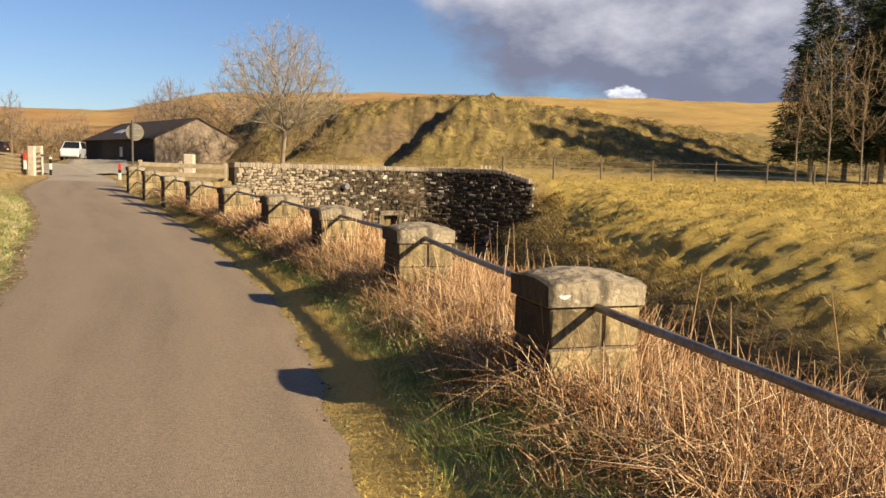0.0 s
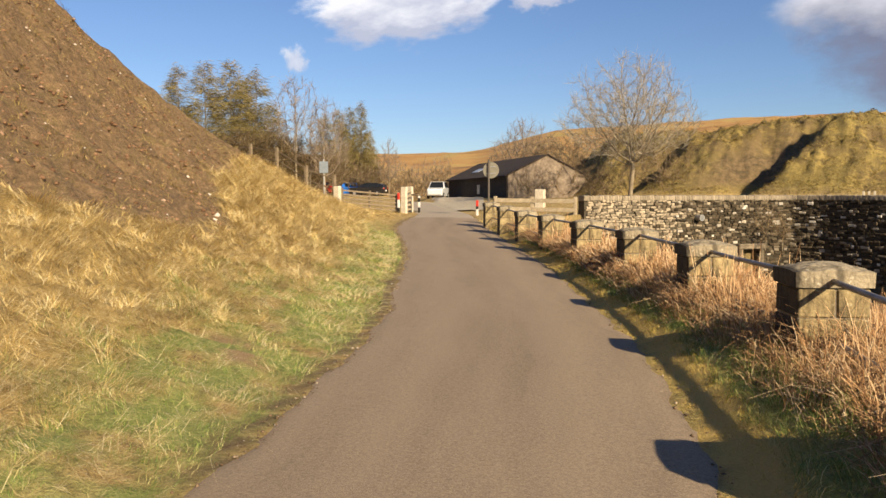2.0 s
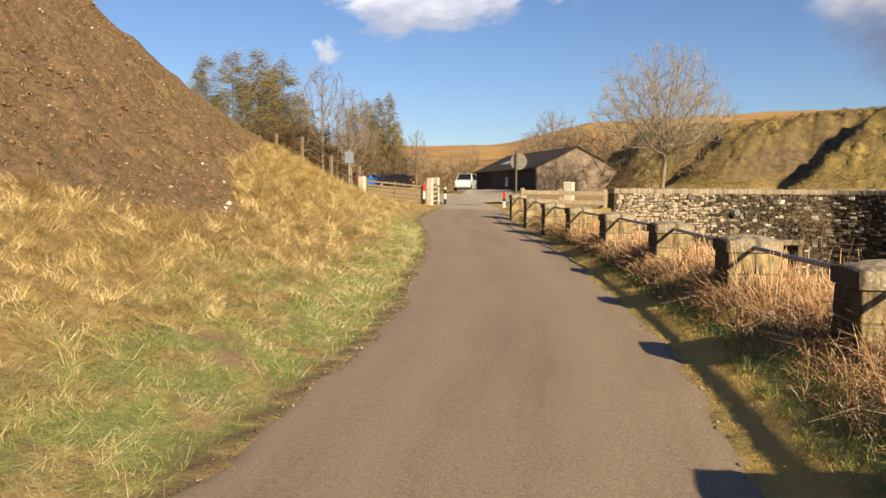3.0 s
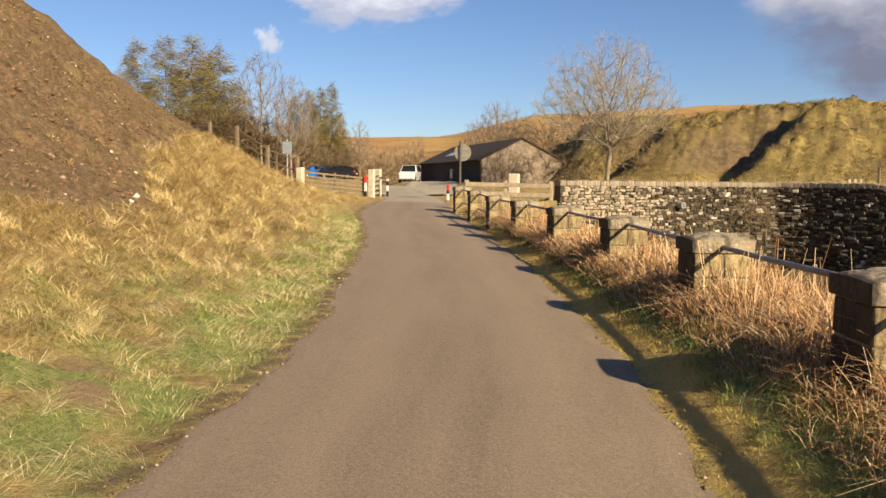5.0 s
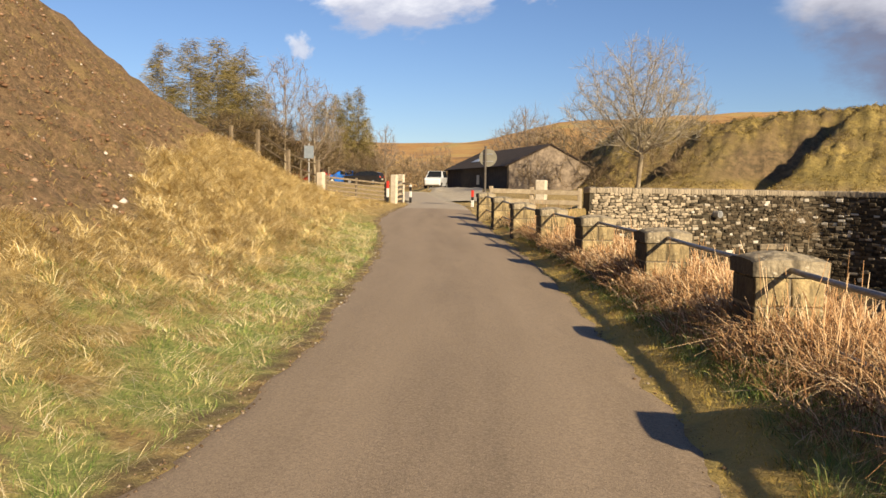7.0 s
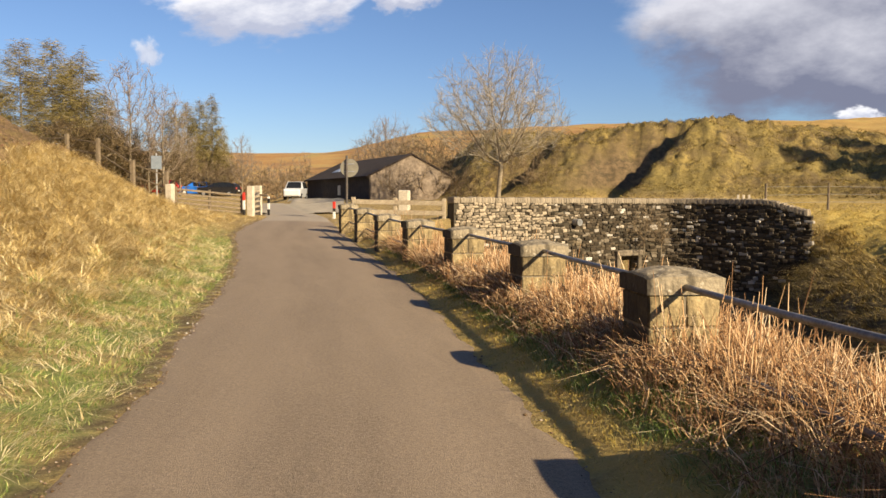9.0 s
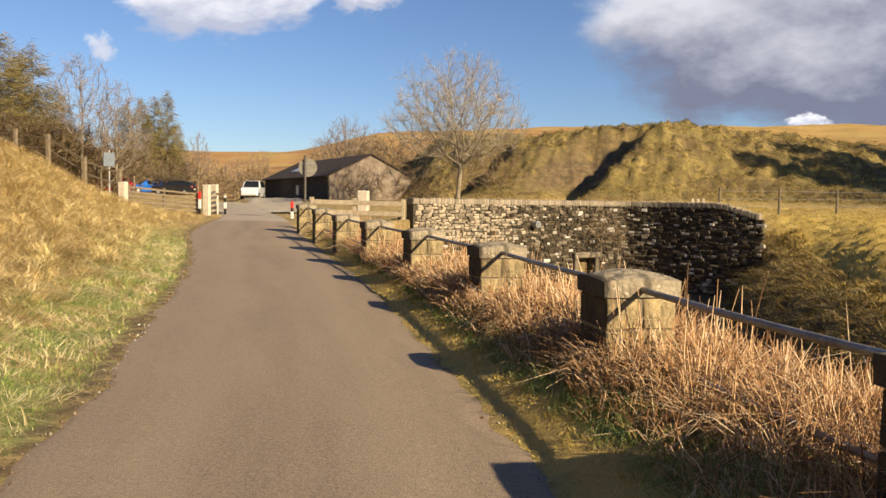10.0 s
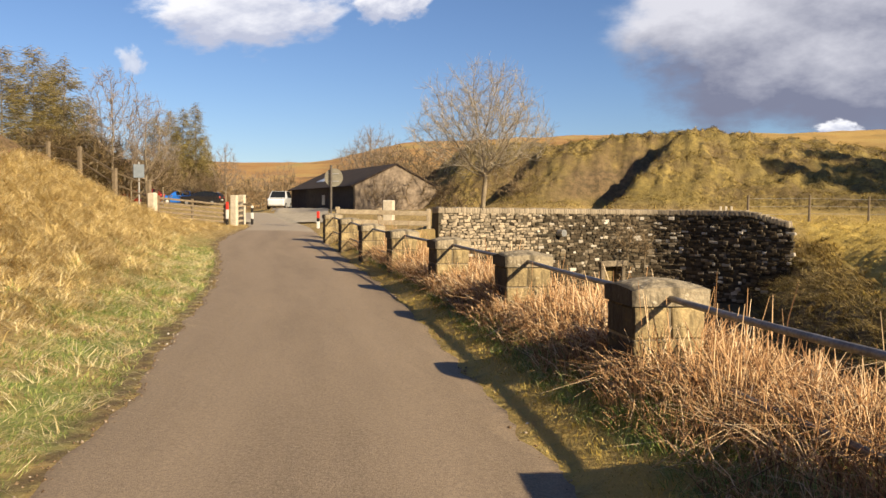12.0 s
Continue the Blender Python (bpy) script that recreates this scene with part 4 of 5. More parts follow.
def conifer(x, y, height, seed, label, leaf, spread=0.24, bare=0.1, clumps=26, name="conifer", droop=0.12, leaf_width=0.055):
    """Trunk, whorls of limbs and a crown of many small tilted sprays."""
    rnd = random.Random(seed)
    ob = empty(name, pose(x, y, ground_z(x, y)))
    tagged(ob, label, "tree")
    thick, v, f = [], [], []
    r0 = height * 0.014
    lean = rnd.uniform(-0.02, 0.02)
    for s in range(8):
        a, b = s / 8, (s + 1) / 8
        thick.append((lean * a * height, 0, a * height - 0.2 * (s == 0), lean * b * height, 0, b * height, r0 * (1.05 - a), r0 * (1.05 - b)))
    rows = int(height * 5)
    for w in range(rows):
        u = bare + (1 - bare) * w / rows
        z = u * height
        reach = height * spread * (1 - u) ** 0.75 * rnd.uniform(0.5, 1.2) + 0.15
        for k in range(rnd.choice((4, 5, 6))):
            a = rnd.uniform(0, 6.28)
            tip = Vector((math.cos(a) * reach, math.sin(a) * reach, z - droop * reach + rnd.uniform(-0.2, 0.3)))
            root = Vector((lean * z, 0, z))
            thick.append((*root, *tip, 0.02, 0.006))
            for c in range(max(4, int(clumps * (reach / (height * spread + 0.01))))):
                q = root.lerp(tip, 0.1 + 0.9 * rnd.random() ** 0.7) + Vector([rnd.gauss(0, 0.16) for _ in range(3)])
                size = rnd.uniform(0.25, 0.6)
                way = Vector((math.cos(a) + rnd.uniform(-0.8, 0.8), math.sin(a) + rnd.uniform(-0.8, 0.8), rnd.uniform(-0.7, 0.3))).normalized() * size
                side = way.cross(Vector([rnd.uniform(-1, 1) for _ in range(3)])).normalized() * size * leaf_width
                n = len(v)
                v += [tuple(q - side), tuple(q + side), tuple(q + way)]
                f.append((n, n + 1, n + 2))
    t = new("trunk", tubes_mesh("trunk", thick, BARK, 4))
    c = new("crown", mesh_np("crown", v, f, leaf))
    t.parent = c.parent = ob
    return ob


def along(px, distance, eye=(-1.27, 6.04), yaw=12.8):
    """A place at that distance from the end of the walk, aside by px / 1372 of the depth."""
    a = radians(yaw) - math.atan((px - 784) / 1372)
    return eye[0] - math.sin(a) * distance, eye[1] + math.cos(a) * distance


bare_tree(-11.7, 57.7, 9.8, 3, "tall bare ash tree with a pale rounded crown behind the wall", PALE_TWIG, z=0.9, fork=0.30, dome=(4.6, 6.2, 3.55), buds=1800, step=0.25, twig_r=0.0112, twigs=3, twig=(0.4, 1.05))
x, y = along(624, 84)
bare_tree(x, y, 8.3, 8, "round bare bushy tree behind the barn", GREY_TWIG, fork=0.12, dome=(3.8, 4.7, 3.6), buds=950, step=0.3, twig_r=0.014, twigs=4, twig=(0.4, 1.1))
for px, dist, h, seed in ((340, 86, 3.4, 81), (368, 92, 3.0, 82), (395, 84, 2.8, 83), (425, 90, 3.4, 84), (452, 96, 3.2, 85), (478, 94, 3.6, 86), (505, 90, 2.8, 87), (530, 98, 3.4, 88), (690, 80, 6.2, 89), (715, 84, 5.0, 90), (305, 88, 3.6, 91), (270, 90, 3.8, 92)):
    x, y = along(px, dist)
    bare_tree(x, y, h, seed, "dense olive-brown brush at the foot of the moor", BROWN_TWIG, fork=0.06, dome=(h * 0.8, h * 0.5, h * 0.5), buds=150, step=0.28, twig_r=0.02, twigs=4, twig=(0.3, 0.9))
for px, dist, h, seed in ((20, 56, 3.2, 101), (60, 58, 3.4, 102), (98, 57, 3.0, 103), (128, 60, 3.6, 104), (158, 64, 4.0, 105), (186, 66, 3.8, 106), (212, 70, 4.2, 107), (240, 92, 5.0, 108), (268, 100, 5.2, 109), (298, 102, 5.0, 110), (325, 98, 4.2, 111)):
    x, y = along(px, dist)
    bare_tree(x, y, h, seed, "dark bare undergrowth below the larches", DARK_TWIG, fork=0.06, dome=(h * 0.7, h * 0.5, h * 0.5), buds=190, step=0.28, twig_r=0.024, twigs=4, twig=(0.3, 0.9))
for px, dist, h, seed, spread in ((20, 62, 9.0, 1, 0.36), (72, 60, 8.4, 2, 0.36), (-40, 62, 8.8, 12, 0.34), (-100, 64, 8.5, 13, 0.33), (112, 66, 6.6, 22, 0.36), (45, 68, 8.8, 14, 0.33), (265, 94, 10.6, 4, 0.24), (308, 96, 11.6, 5, 0.22), (285, 100, 11.5, 6, 0.22), (235, 98, 10.2, 9, 0.24), (325, 104, 8.5, 10, 0.22)):
    x, y = along(px, dist)
    conifer(x, y, h, seed, "olive-brown larch with feathery branches beyond the fence", LARCH, spread, 0.04, 84, droop=-0.05, leaf_width=0.036)
for px, dist, h, seed in ((160, 58, 8.6, 31), (222, 57, 7.8, 32), (192, 62, 6.0, 33), (140, 63, 5.0, 36), (362, 82, 6.4, 34), (432, 88, 4.2, 35), (398, 95, 4.5, 37), (345, 104, 5.0, 38), (415, 110, 4.6, 39), (455, 112, 5.2, 40), (380, 112, 5.5, 41), (330, 118, 6.5, 42), (475, 120, 6, 43), (110, 60, 5.2, 44), (250, 74, 6.5, 45)):
    x, y = along(px, dist)
    bare_tree(x, y, h, seed, "slender bare tree beside the car park", GREY_TWIG, fork=0.3, dome=(h * 0.23, h * 0.64, h * 0.38), buds=340 if h > 6 else 150, step=0.26, twig_r=0.012, twigs=4, twig=(0.3, 0.85))
for px, dist, h, seed in ((640, 57, 2.6, 51), (770, 55, 2.4, 52), (1075, 32.0, 1.7, 53), (1105, 32.0, 1.3, 57), (745, 60, 3.0, 54), (875, 58, 4.0, 55), (700, 66, 4.0, 56), (905, 57, 3.0, 58)):
    x, y = along(px, dist)
    far = dist > 40
    bare_tree(x, y, h, seed, "leafless brown shrub at the foot of the hill" if far else "leafless brown shrub growing against the stone wall", BROWN_TWIG, z=1.0 if far else -0.5, fork=0.08, dome=(h * (0.65 if far else 0.36), h * 0.55, h * 0.48), buds=150, step=0.24 if far else 0.13, twig_r=0.013 if far else 0.006, twigs=3, twig=(0.25, 0.7) if far else (0.15, 0.45))
for px, dist, h, seed in ((1430, 58, 14.0, 61), (1490, 62, 15.0, 62), (1555, 60, 14.0, 63), (1610, 64, 13.0, 64), (1530, 68, 14.5, 65), (1660, 60, 14, 66)):
    x, y = along(px, dist, (0.39, 1.38), 0.4)
    conifer(x, y, h, seed, "dark tall pine in the copse beyond the field", PINE, 0.21, 0.12, 90, "pine_tree", 0.05, 0.075)
for px, dist, h, seed in ((1405, 55, 8.0, 71), (1460, 53, 9.5, 72), (1520, 55, 9, 73)):
    x, y = along(px, dist, (0.39, 1.38), 0.4)
    bare_tree(x, y, h, seed, "thin bare tree at the edge of the pine copse", BROWN_TWIG, fork=0.3, dome=(h * 0.2, h * 0.62, h * 0.4), buds=200, step=0.27, twig_r=0.011, twigs=3, twig=(0.3, 0.8))


# ---- clouds ----
def cloud_material(name, light, dark, density, scale):
    m = bpy.data.materials.new(name)
    m.use_nodes = True
    n, l = m.node_tree.nodes, m.node_tree.links
    n.remove(n["Principled BSDF"])
    v = coords(n)
    grad = n.new("ShaderNodeTexGradient")
    grad.gradient_type = "SPHERICAL"
    l.new(v, grad.inputs["Vector"])
    puffs = noise_at(n, l, v, scale, 8, 0.58)
    add = n.new("ShaderNodeMath")
    add.operation = "MULTIPLY_ADD"
    l.new(puffs, add.inputs[0])
    add.inputs[1].default_value = 1.3
    l.new(grad.outputs["Fac"], add.inputs[2])
    alpha = n.new("ShaderNodeMapRange")
    alpha.interpolation_type = "SMOOTHSTEP"
    alpha.inputs[1].default_value, alpha.inputs[2].default_value = density, density + 0.34
    l.new(add.outputs[0], alpha.inputs[0])
    fade = n.new("ShaderNodeMapRange")
    fade.inputs[1].default_value, fade.inputs[2].default_value = 0.02, 0.3
    l.new(grad.outputs["Fac"], fade.inputs[0])
    soft = n.new("ShaderNodeMath")
    soft.operation = "MULTIPLY"
    l.new(alpha.outputs[0], soft.inputs[0])
    l.new(fade.outputs[0], soft.inputs[1])
    sep = n.new("ShaderNodeSeparateXYZ")
    l.new(v, sep.inputs[0])
    tone = n.new("ShaderNodeMath")
    tone.operation = "MULTIPLY_ADD"
    l.new(sep.outputs["Y"], tone.inputs[0])
    tone.inputs[1].default_value = 0.45
    l.new(noise_at(n, l, v, scale * 0.8, 6, 0.6), tone.inputs[2])
    em = n.new("ShaderNodeEmission")
    l.new(ramp(n, l, tone.outputs[0], [(0.36, dark), (0.66, light)]), em.inputs["Color"])
    tr, mix = n.new("ShaderNodeBsdfTransparent"), n.new("ShaderNodeMixShader")
    l.new(soft.outputs[0], mix.inputs[0])
    l.new(tr.outputs[0], mix.inputs[1])
    l.new(em.outputs[0], mix.inputs[2])
    l.new(mix.outputs[0], n["Material Output"].inputs["Surface"])
    return m


WHITE_CLOUD = cloud_material("white_cloud", (0.55, 0.55, 0.58), (0.30, 0.32, 0.40), 0.86, 2.2)
WISP = cloud_material("cloud_wisp", (0.42, 0.45, 0.52), (0.30, 0.34, 0.44), 1.12, 1.6)
GREY_CLOUD = cloud_material("grey_cloud", (0.42, 0.42, 0.46), (0.125, 0.135, 0.19), 0.80, 1.7)


def cloud(px, py, wide, high, material, label, lean=0.0, dist=2400.0):
    a = radians(12.8) - math.atan((px - 784) / 1372)
    e = math.atan((366 - py) / math.hypot(1372, px - 784))
    eye = Vector((-1.27, 6.04, 1.5))
    p = eye + Vector((-math.sin(a) * math.cos(e), math.cos(a) * math.cos(e), math.sin(e))) * dist
    bm = bmesh.new()
    bmesh.ops.create_grid(bm, x_segments=2, y_segments=2, size=1)
    ob = part("cloud", bm, material)
    ob.matrix_world = look(p, eye, lean) @ Matrix.Rotation(math.pi, 4, "Y") @ Matrix.Diagonal((wide / 1372 * dist, high / 1372 * dist, 1, 1))
    ob["kind"] = "structure"
    return tagged(ob, label, "cloud")


cloud(395, 26, 220, 92, WHITE_CLOUD, "white fair-weather cloud in a blue sky", -8)
cloud(650, 5, 95, 55, WHITE_CLOUD, "small white cloud in a blue sky", -8)
cloud(195, 108, 46, 50, WISP, "faint wisp of white cloud")
cloud(1400, 55, 430, 235, GREY_CLOUD, "large grey cumulus cloud with bright edges")
cloud(1800, 60, 480, 250, GREY_CLOUD, "large grey cumulus cloud with bright edges", 0, 2750.0)
cloud(1433, 222, 46, 24, WHITE_CLOUD, "white cloud top over the moor")

# ---- gate, posts and signs ----
WHITE_PAINT = simple("white_post_paint", (0.62, 0.60, 0.54), (0.80, 0.78, 0.72), 12, 0.6, bump=0.15, dist=0.003)
BLACK_PAINT = simple("black_post_paint", (0.012, 0.012, 0.013), (0.03, 0.028, 0.026), 12, 0.5, bump=0.15, dist=0.003)
RED_PAINT = simple("red_reflector", (0.50, 0.03, 0.02), (0.70, 0.06, 0.04), 12, 0.4, bump=0.1, dist=0.002)
GALV = simple("galvanised_metal", (0.30, 0.30, 0.29), (0.48, 0.47, 0.45), 9, 0.5, 0.6, bump=0.15, dist=0.002)
SIGN_POLE = simple("dull_sign_pole", (0.07, 0.06, 0.05), (0.15, 0.13, 0.11), 8, 0.7, 0.2, bump=0.15, dist=0.002)
SIGN_BACK = simple("sign_back", (0.20, 0.185, 0.14), (0.30, 0.275, 0.215), 6, 0.6, 0.2, bump=0.1, dist=0.002)
PALE_STONE = simple("pale_post_stone", (0.42, 0.36, 0.26), (0.66, 0.58, 0.45), 5, 0.9)
SIGN_GREY = simple("blue_grey_sign", (0.13, 0.155, 0.18), (0.20, 0.23, 0.26), 6, 0.6, bump=0.05, dist=0.001)
OLD_TIMBER = simple("grey_brown_timber", (0.11, 0.085, 0.055), (0.26, 0.20, 0.13), 6, 0.9, fine=30)


def place(px, dist, z=None):
    x, y = along(px, dist)
    return Vector((x, y, ground_z(x, y) if z is None else z))


def timber_fence(spots, height, rails, material, label, post=0.11, board=(0.10, 0.035)):
    """Posts at the spots and rails between them."""
    a, b = spots[0], spots[-1]
    ob = empty("timber_fence", Matrix.Translation(a))
    tagged(ob, label, "fence")
    for p in spots:
        bm = bmesh.new()
        box(bm, (post, post, height + 0.35), (p.x - a.x, p.y - a.y, p.z - a.z + height / 2 - 0.12), bevel=0.012, rough=0.004)
        part("post", bm, material, ob)
    for p, q in zip(spots, spots[1:]):
        for k in range(rails):
            u = (k + 0.8) / (rails + 0.1)
            m0, m1 = p - a + Vector((0, 0, height * u)), q - a + Vector((0, 0, height * u))
            bm = bmesh.new()
            d = m1 - m0
            box(bm, (d.length + 0.05, board[1], board[0]), (0, 0, 0), bevel=0.006, rough=0.004)
            r = part("rail", bm, material, ob)
            r.matrix_local = Matrix.Translation((m0 + m1) / 2 + Vector((d.y, -d.x, 0)).normalized() * (post / 2 + board[1] / 2 - 0.004)) @ d.to_track_quat("X", "Z").to_matrix().to_4x4()
    return ob


def striped_post(p, height, bands, label):
    ob = empty("marker_post", Matrix.Translation(p))
    tagged(ob, label, "post", "marker posts")
    z = -0.15
    for h, mat, name in bands:
        bm = bmesh.new()
        box(bm, (0.11, 0.08, h), (0, 0, z + h / 2), bevel=0.008)
        part(name, bm, mat, ob)
        z += h
    return ob


hinge, post_a, post_b = place(238, 36), place(362, 37), place(409, 38.5)
timber_fence([hinge.lerp(post_a, u) for u in (0.02, 0.5, 0.98)], 1.0, 5, OLD_TIMBER, "weathered timber field gate rails beside the lane", 0.10, (0.08, 0.04))
stripes = [(0.45, BLACK_PAINT, "black_band"), (0.42, WHITE_PAINT, "white_band"), (0.36, RED_PAINT, "red_reflector")]
striped_post(post_a + Vector((0.18, -0.2, 0)), 1.1, stripes, "red, white and black marker post at the cattle grid")
striped_post(post_b, 1.05, [(0.5, BLACK_PAINT, "black_band"), (0.3, WHITE_PAINT, "white_band"), (0.22, BLACK_PAINT, "black_band"), (0.1, WHITE_PAINT, "white_cap")], "black and white marker post at the cattle grid")
striped_post(place(527, 34.5), 1.25, [(0.45, WHITE_PAINT, "white_band"), (0.15, BLACK_PAINT, "black_band"), (0.3, RED_PAINT, "red_reflector")], "red and white marker post at the railing's end")


def wing_gate():
    p, q = place(377, 37.6), place(391, 39.4)
    ob = empty("cattle_grid_wing", Matrix.Translation(p))
    tagged(ob, "pale timber wing with five bars beside the cattle grid", "gate")
    d = q - p
    for c in (Vector((0, 0, 0)), d):
        bm = bmesh.new()
        box(bm, (0.30, 0.22, 1.65), (c.x, c.y, c.z + 0.62), bevel=0.02, rough=0.006)
        part("post", bm, PALE_STONE, ob, "wide pale post")
    for k in range(5):
        bm = bmesh.new()
        box(bm, (d.length, 0.05, 0.09), bevel=0.008, rough=0.003)
        r = part("bar", bm, TIMBER, ob)
        r.matrix_local = Matrix.Translation(d / 2 + Vector((0.12, -0.1, 0.2 + 0.24 * k))) @ d.to_track_quat("X", "Z").to_matrix().to_4x4()
    bm = bmesh.new()
    w = post_b - q
    box(bm, (w.length, 0.05, 0.1), bevel=0.008)
    r = part("top_bar", bm, TIMBER, ob)
    r.matrix_local = Matrix.Translation(d + w / 2 + Vector((0, 0, 1.0))) @ w.to_track_quat("X", "Z").to_matrix().to_4x4()


wing_gate()


def stone_post(p, w, h, label):
    bm = bmesh.new()
    box(bm, (w, w * 0.8, h + 0.3), (0, 0, h / 2 - 0.15), bevel=0.03, rough=0.012)
    ob = part("stone_post", bm, PALE_STONE)
    ob.location = p
    tagged(ob, label, "post")


stone_post(hinge + Vector((-0.15, -0.1, 0)), 0.34, 1.15, "pale squared stone gatepost at the field gate")
timber_fence([hinge + Vector((-0.6, 0.3, 0)), place(163, 38), place(100, 40.5), place(43, 43), place(-20, 46)], 1.65, 3, OLD_TIMBER, "old timber post and rail fence climbing the bank", 0.16, (0.06, 0.03))


def round_sign():
    p = Vector((-14.0, 36.8, ground_z(-14.0, 36.8)))
    ob = empty("road_sign", Matrix.Translation(p) @ turn_z(radians(12)))
    tagged(ob, "round road sign seen from its dull metal back on a pole", "sign")
    bm = bmesh.new()
    tube(bm, (0, 0, -0.2), (0, 0, 3.3 - p.z), 0.05, 0.05, 10)
    part("pole", bm, SIGN_POLE, ob)
    bm = bmesh.new()
    tube(bm, (0.1, 0.055, 2.78 - p.z), (0.1, 0.075, 2.78 - p.z), 0.39, 0.39, 32)
    part("disc", bm, SIGN_BACK, ob, "dull grey back of the disc")
    for z in (2.62, 2.94):
        bm = bmesh.new()
        box(bm, (0.44, 0.02, 0.05), (0.1, 0.045, z - p.z), bevel=0.004)
        part("bracket", bm, GALV, ob)


round_sign()


def plate_sign():
    p = place(206, 41)
    ob = empty("road_sign", Matrix.Translation(p) @ turn_z(radians(34)))
    tagged(ob, "grey metal sign plate on a post beyond the fence", "sign")
    bm = bmesh.new()
    tube(bm, (0, 0, -0.2), (0, 0, 3.65 - p.z), 0.04, 0.04, 8)
    part("pole", bm, GALV, ob)
    bm = bmesh.new()
    box(bm, (0.5, 0.03, 0.66), (0, -0.06, 3.2 - p.z), bevel=0.01)
    part("plate", bm, SIGN_GREY, ob, "blue-grey metal plate")


plate_sign()
end = Vector((-8.2, 31.9, 0.35))
timber_fence([Vector((-11.6, 31.6, 0.4)), Vector((-10.1, 31.8, 0.38)), Vector((-8.35, 31.85, 0.36))], 1.08, 3, TIMBER, "weathered timber rail fence joining the stone wall", 0.13, (0.16, 0.045))
stone_post(Vector((-13.1, 41.9, ground_z(-13.1, 41.9))), 0.5, 1.05, "pale stone block post behind the timber fence")


def stile():
    x, y = 2.3, 41.5
    p = Vector((x, y, ground_z(x, y)))
    ob = empty("stile", Matrix.Translation(p))
    tagged(ob, "small pale timber stile standing in the field", "stile")
    for dx in (-0.22, 0, 0.22):
        bm = bmesh.new()
        box(bm, (0.09, 0.1, 0.9), (dx, 0, 0.3), bevel=0.01)
        part("post", bm, PALE_STONE, ob)
    bm = bmesh.new()
    box(bm, (0.62, 0.3, 0.06), (0, 0, 0.5), bevel=0.01)
    part("step", bm, TIMBER, ob)


stile()
field = []
for fx, fy in ((3.2, 41.6), (6.2, 44.5), (9.3, 47), (12.5, 47.8), (16.4, 48.2), (19.6, 48.5), (22.5, 48.6), (26, 49), (30, 49), (36, 49)):
    field.append(Vector((fx, fy, ground_z(fx, fy))))


def wire_fence(spots):
    ob = empty("wire_fence", Matrix.Translation(spots[0]))
    tagged(ob, "thin wooden posts with strained wire across the field", "fence")
    for p in spots:
        q = p - spots[0]
        bm = bmesh.new()
        tube(bm, (q.x, q.y, q.z - 0.3), (q.x, q.y, q.z + 1.2), 0.06, 0.05, 7)
        part("post", bm, OLD_TIMBER, ob)
    for h in (0.35, 0.7, 1.05):
        bm = bmesh.new()
        for a, b in zip(spots, spots[1:]):
            tube(bm, a - spots[0] + Vector((0, 0, h)), b - spots[0] + Vector((0, 0, h)), 0.006, 0.006, 4, False)
        part("wire", bm, GALV, ob)


wire_fence(field)

# ---- parked cars ----
GLASS = simple("dark_car_glass", (0.01, 0.012, 0.014), (0.02, 0.022, 0.025), 3, 0.08, bump=0.0)
TYRE = simple("tyre_rubber", (0.012, 0.012, 0.012), (0.03, 0.03, 0.03), 20, 0.9)
LAMP = simple("lamp_lens", (0.45, 0.05, 0.04), (0.6, 0.1, 0.07), 10, 0.2, bump=0.05)
HEADLAMP = simple("headlamp_lens", (0.55, 0.55, 0.55), (0.75, 0.75, 0.75), 10, 0.15, bump=0.05)


def paint(name, colour):
    m = simple(name, tuple(c * 0.9 for c in colour), colour, 3, 0.25, 0.0, bump=0.02, dist=0.001)
    m.node_tree.nodes["Principled BSDF"].inputs["Coat Weight"].default_value = 0.8
    return m


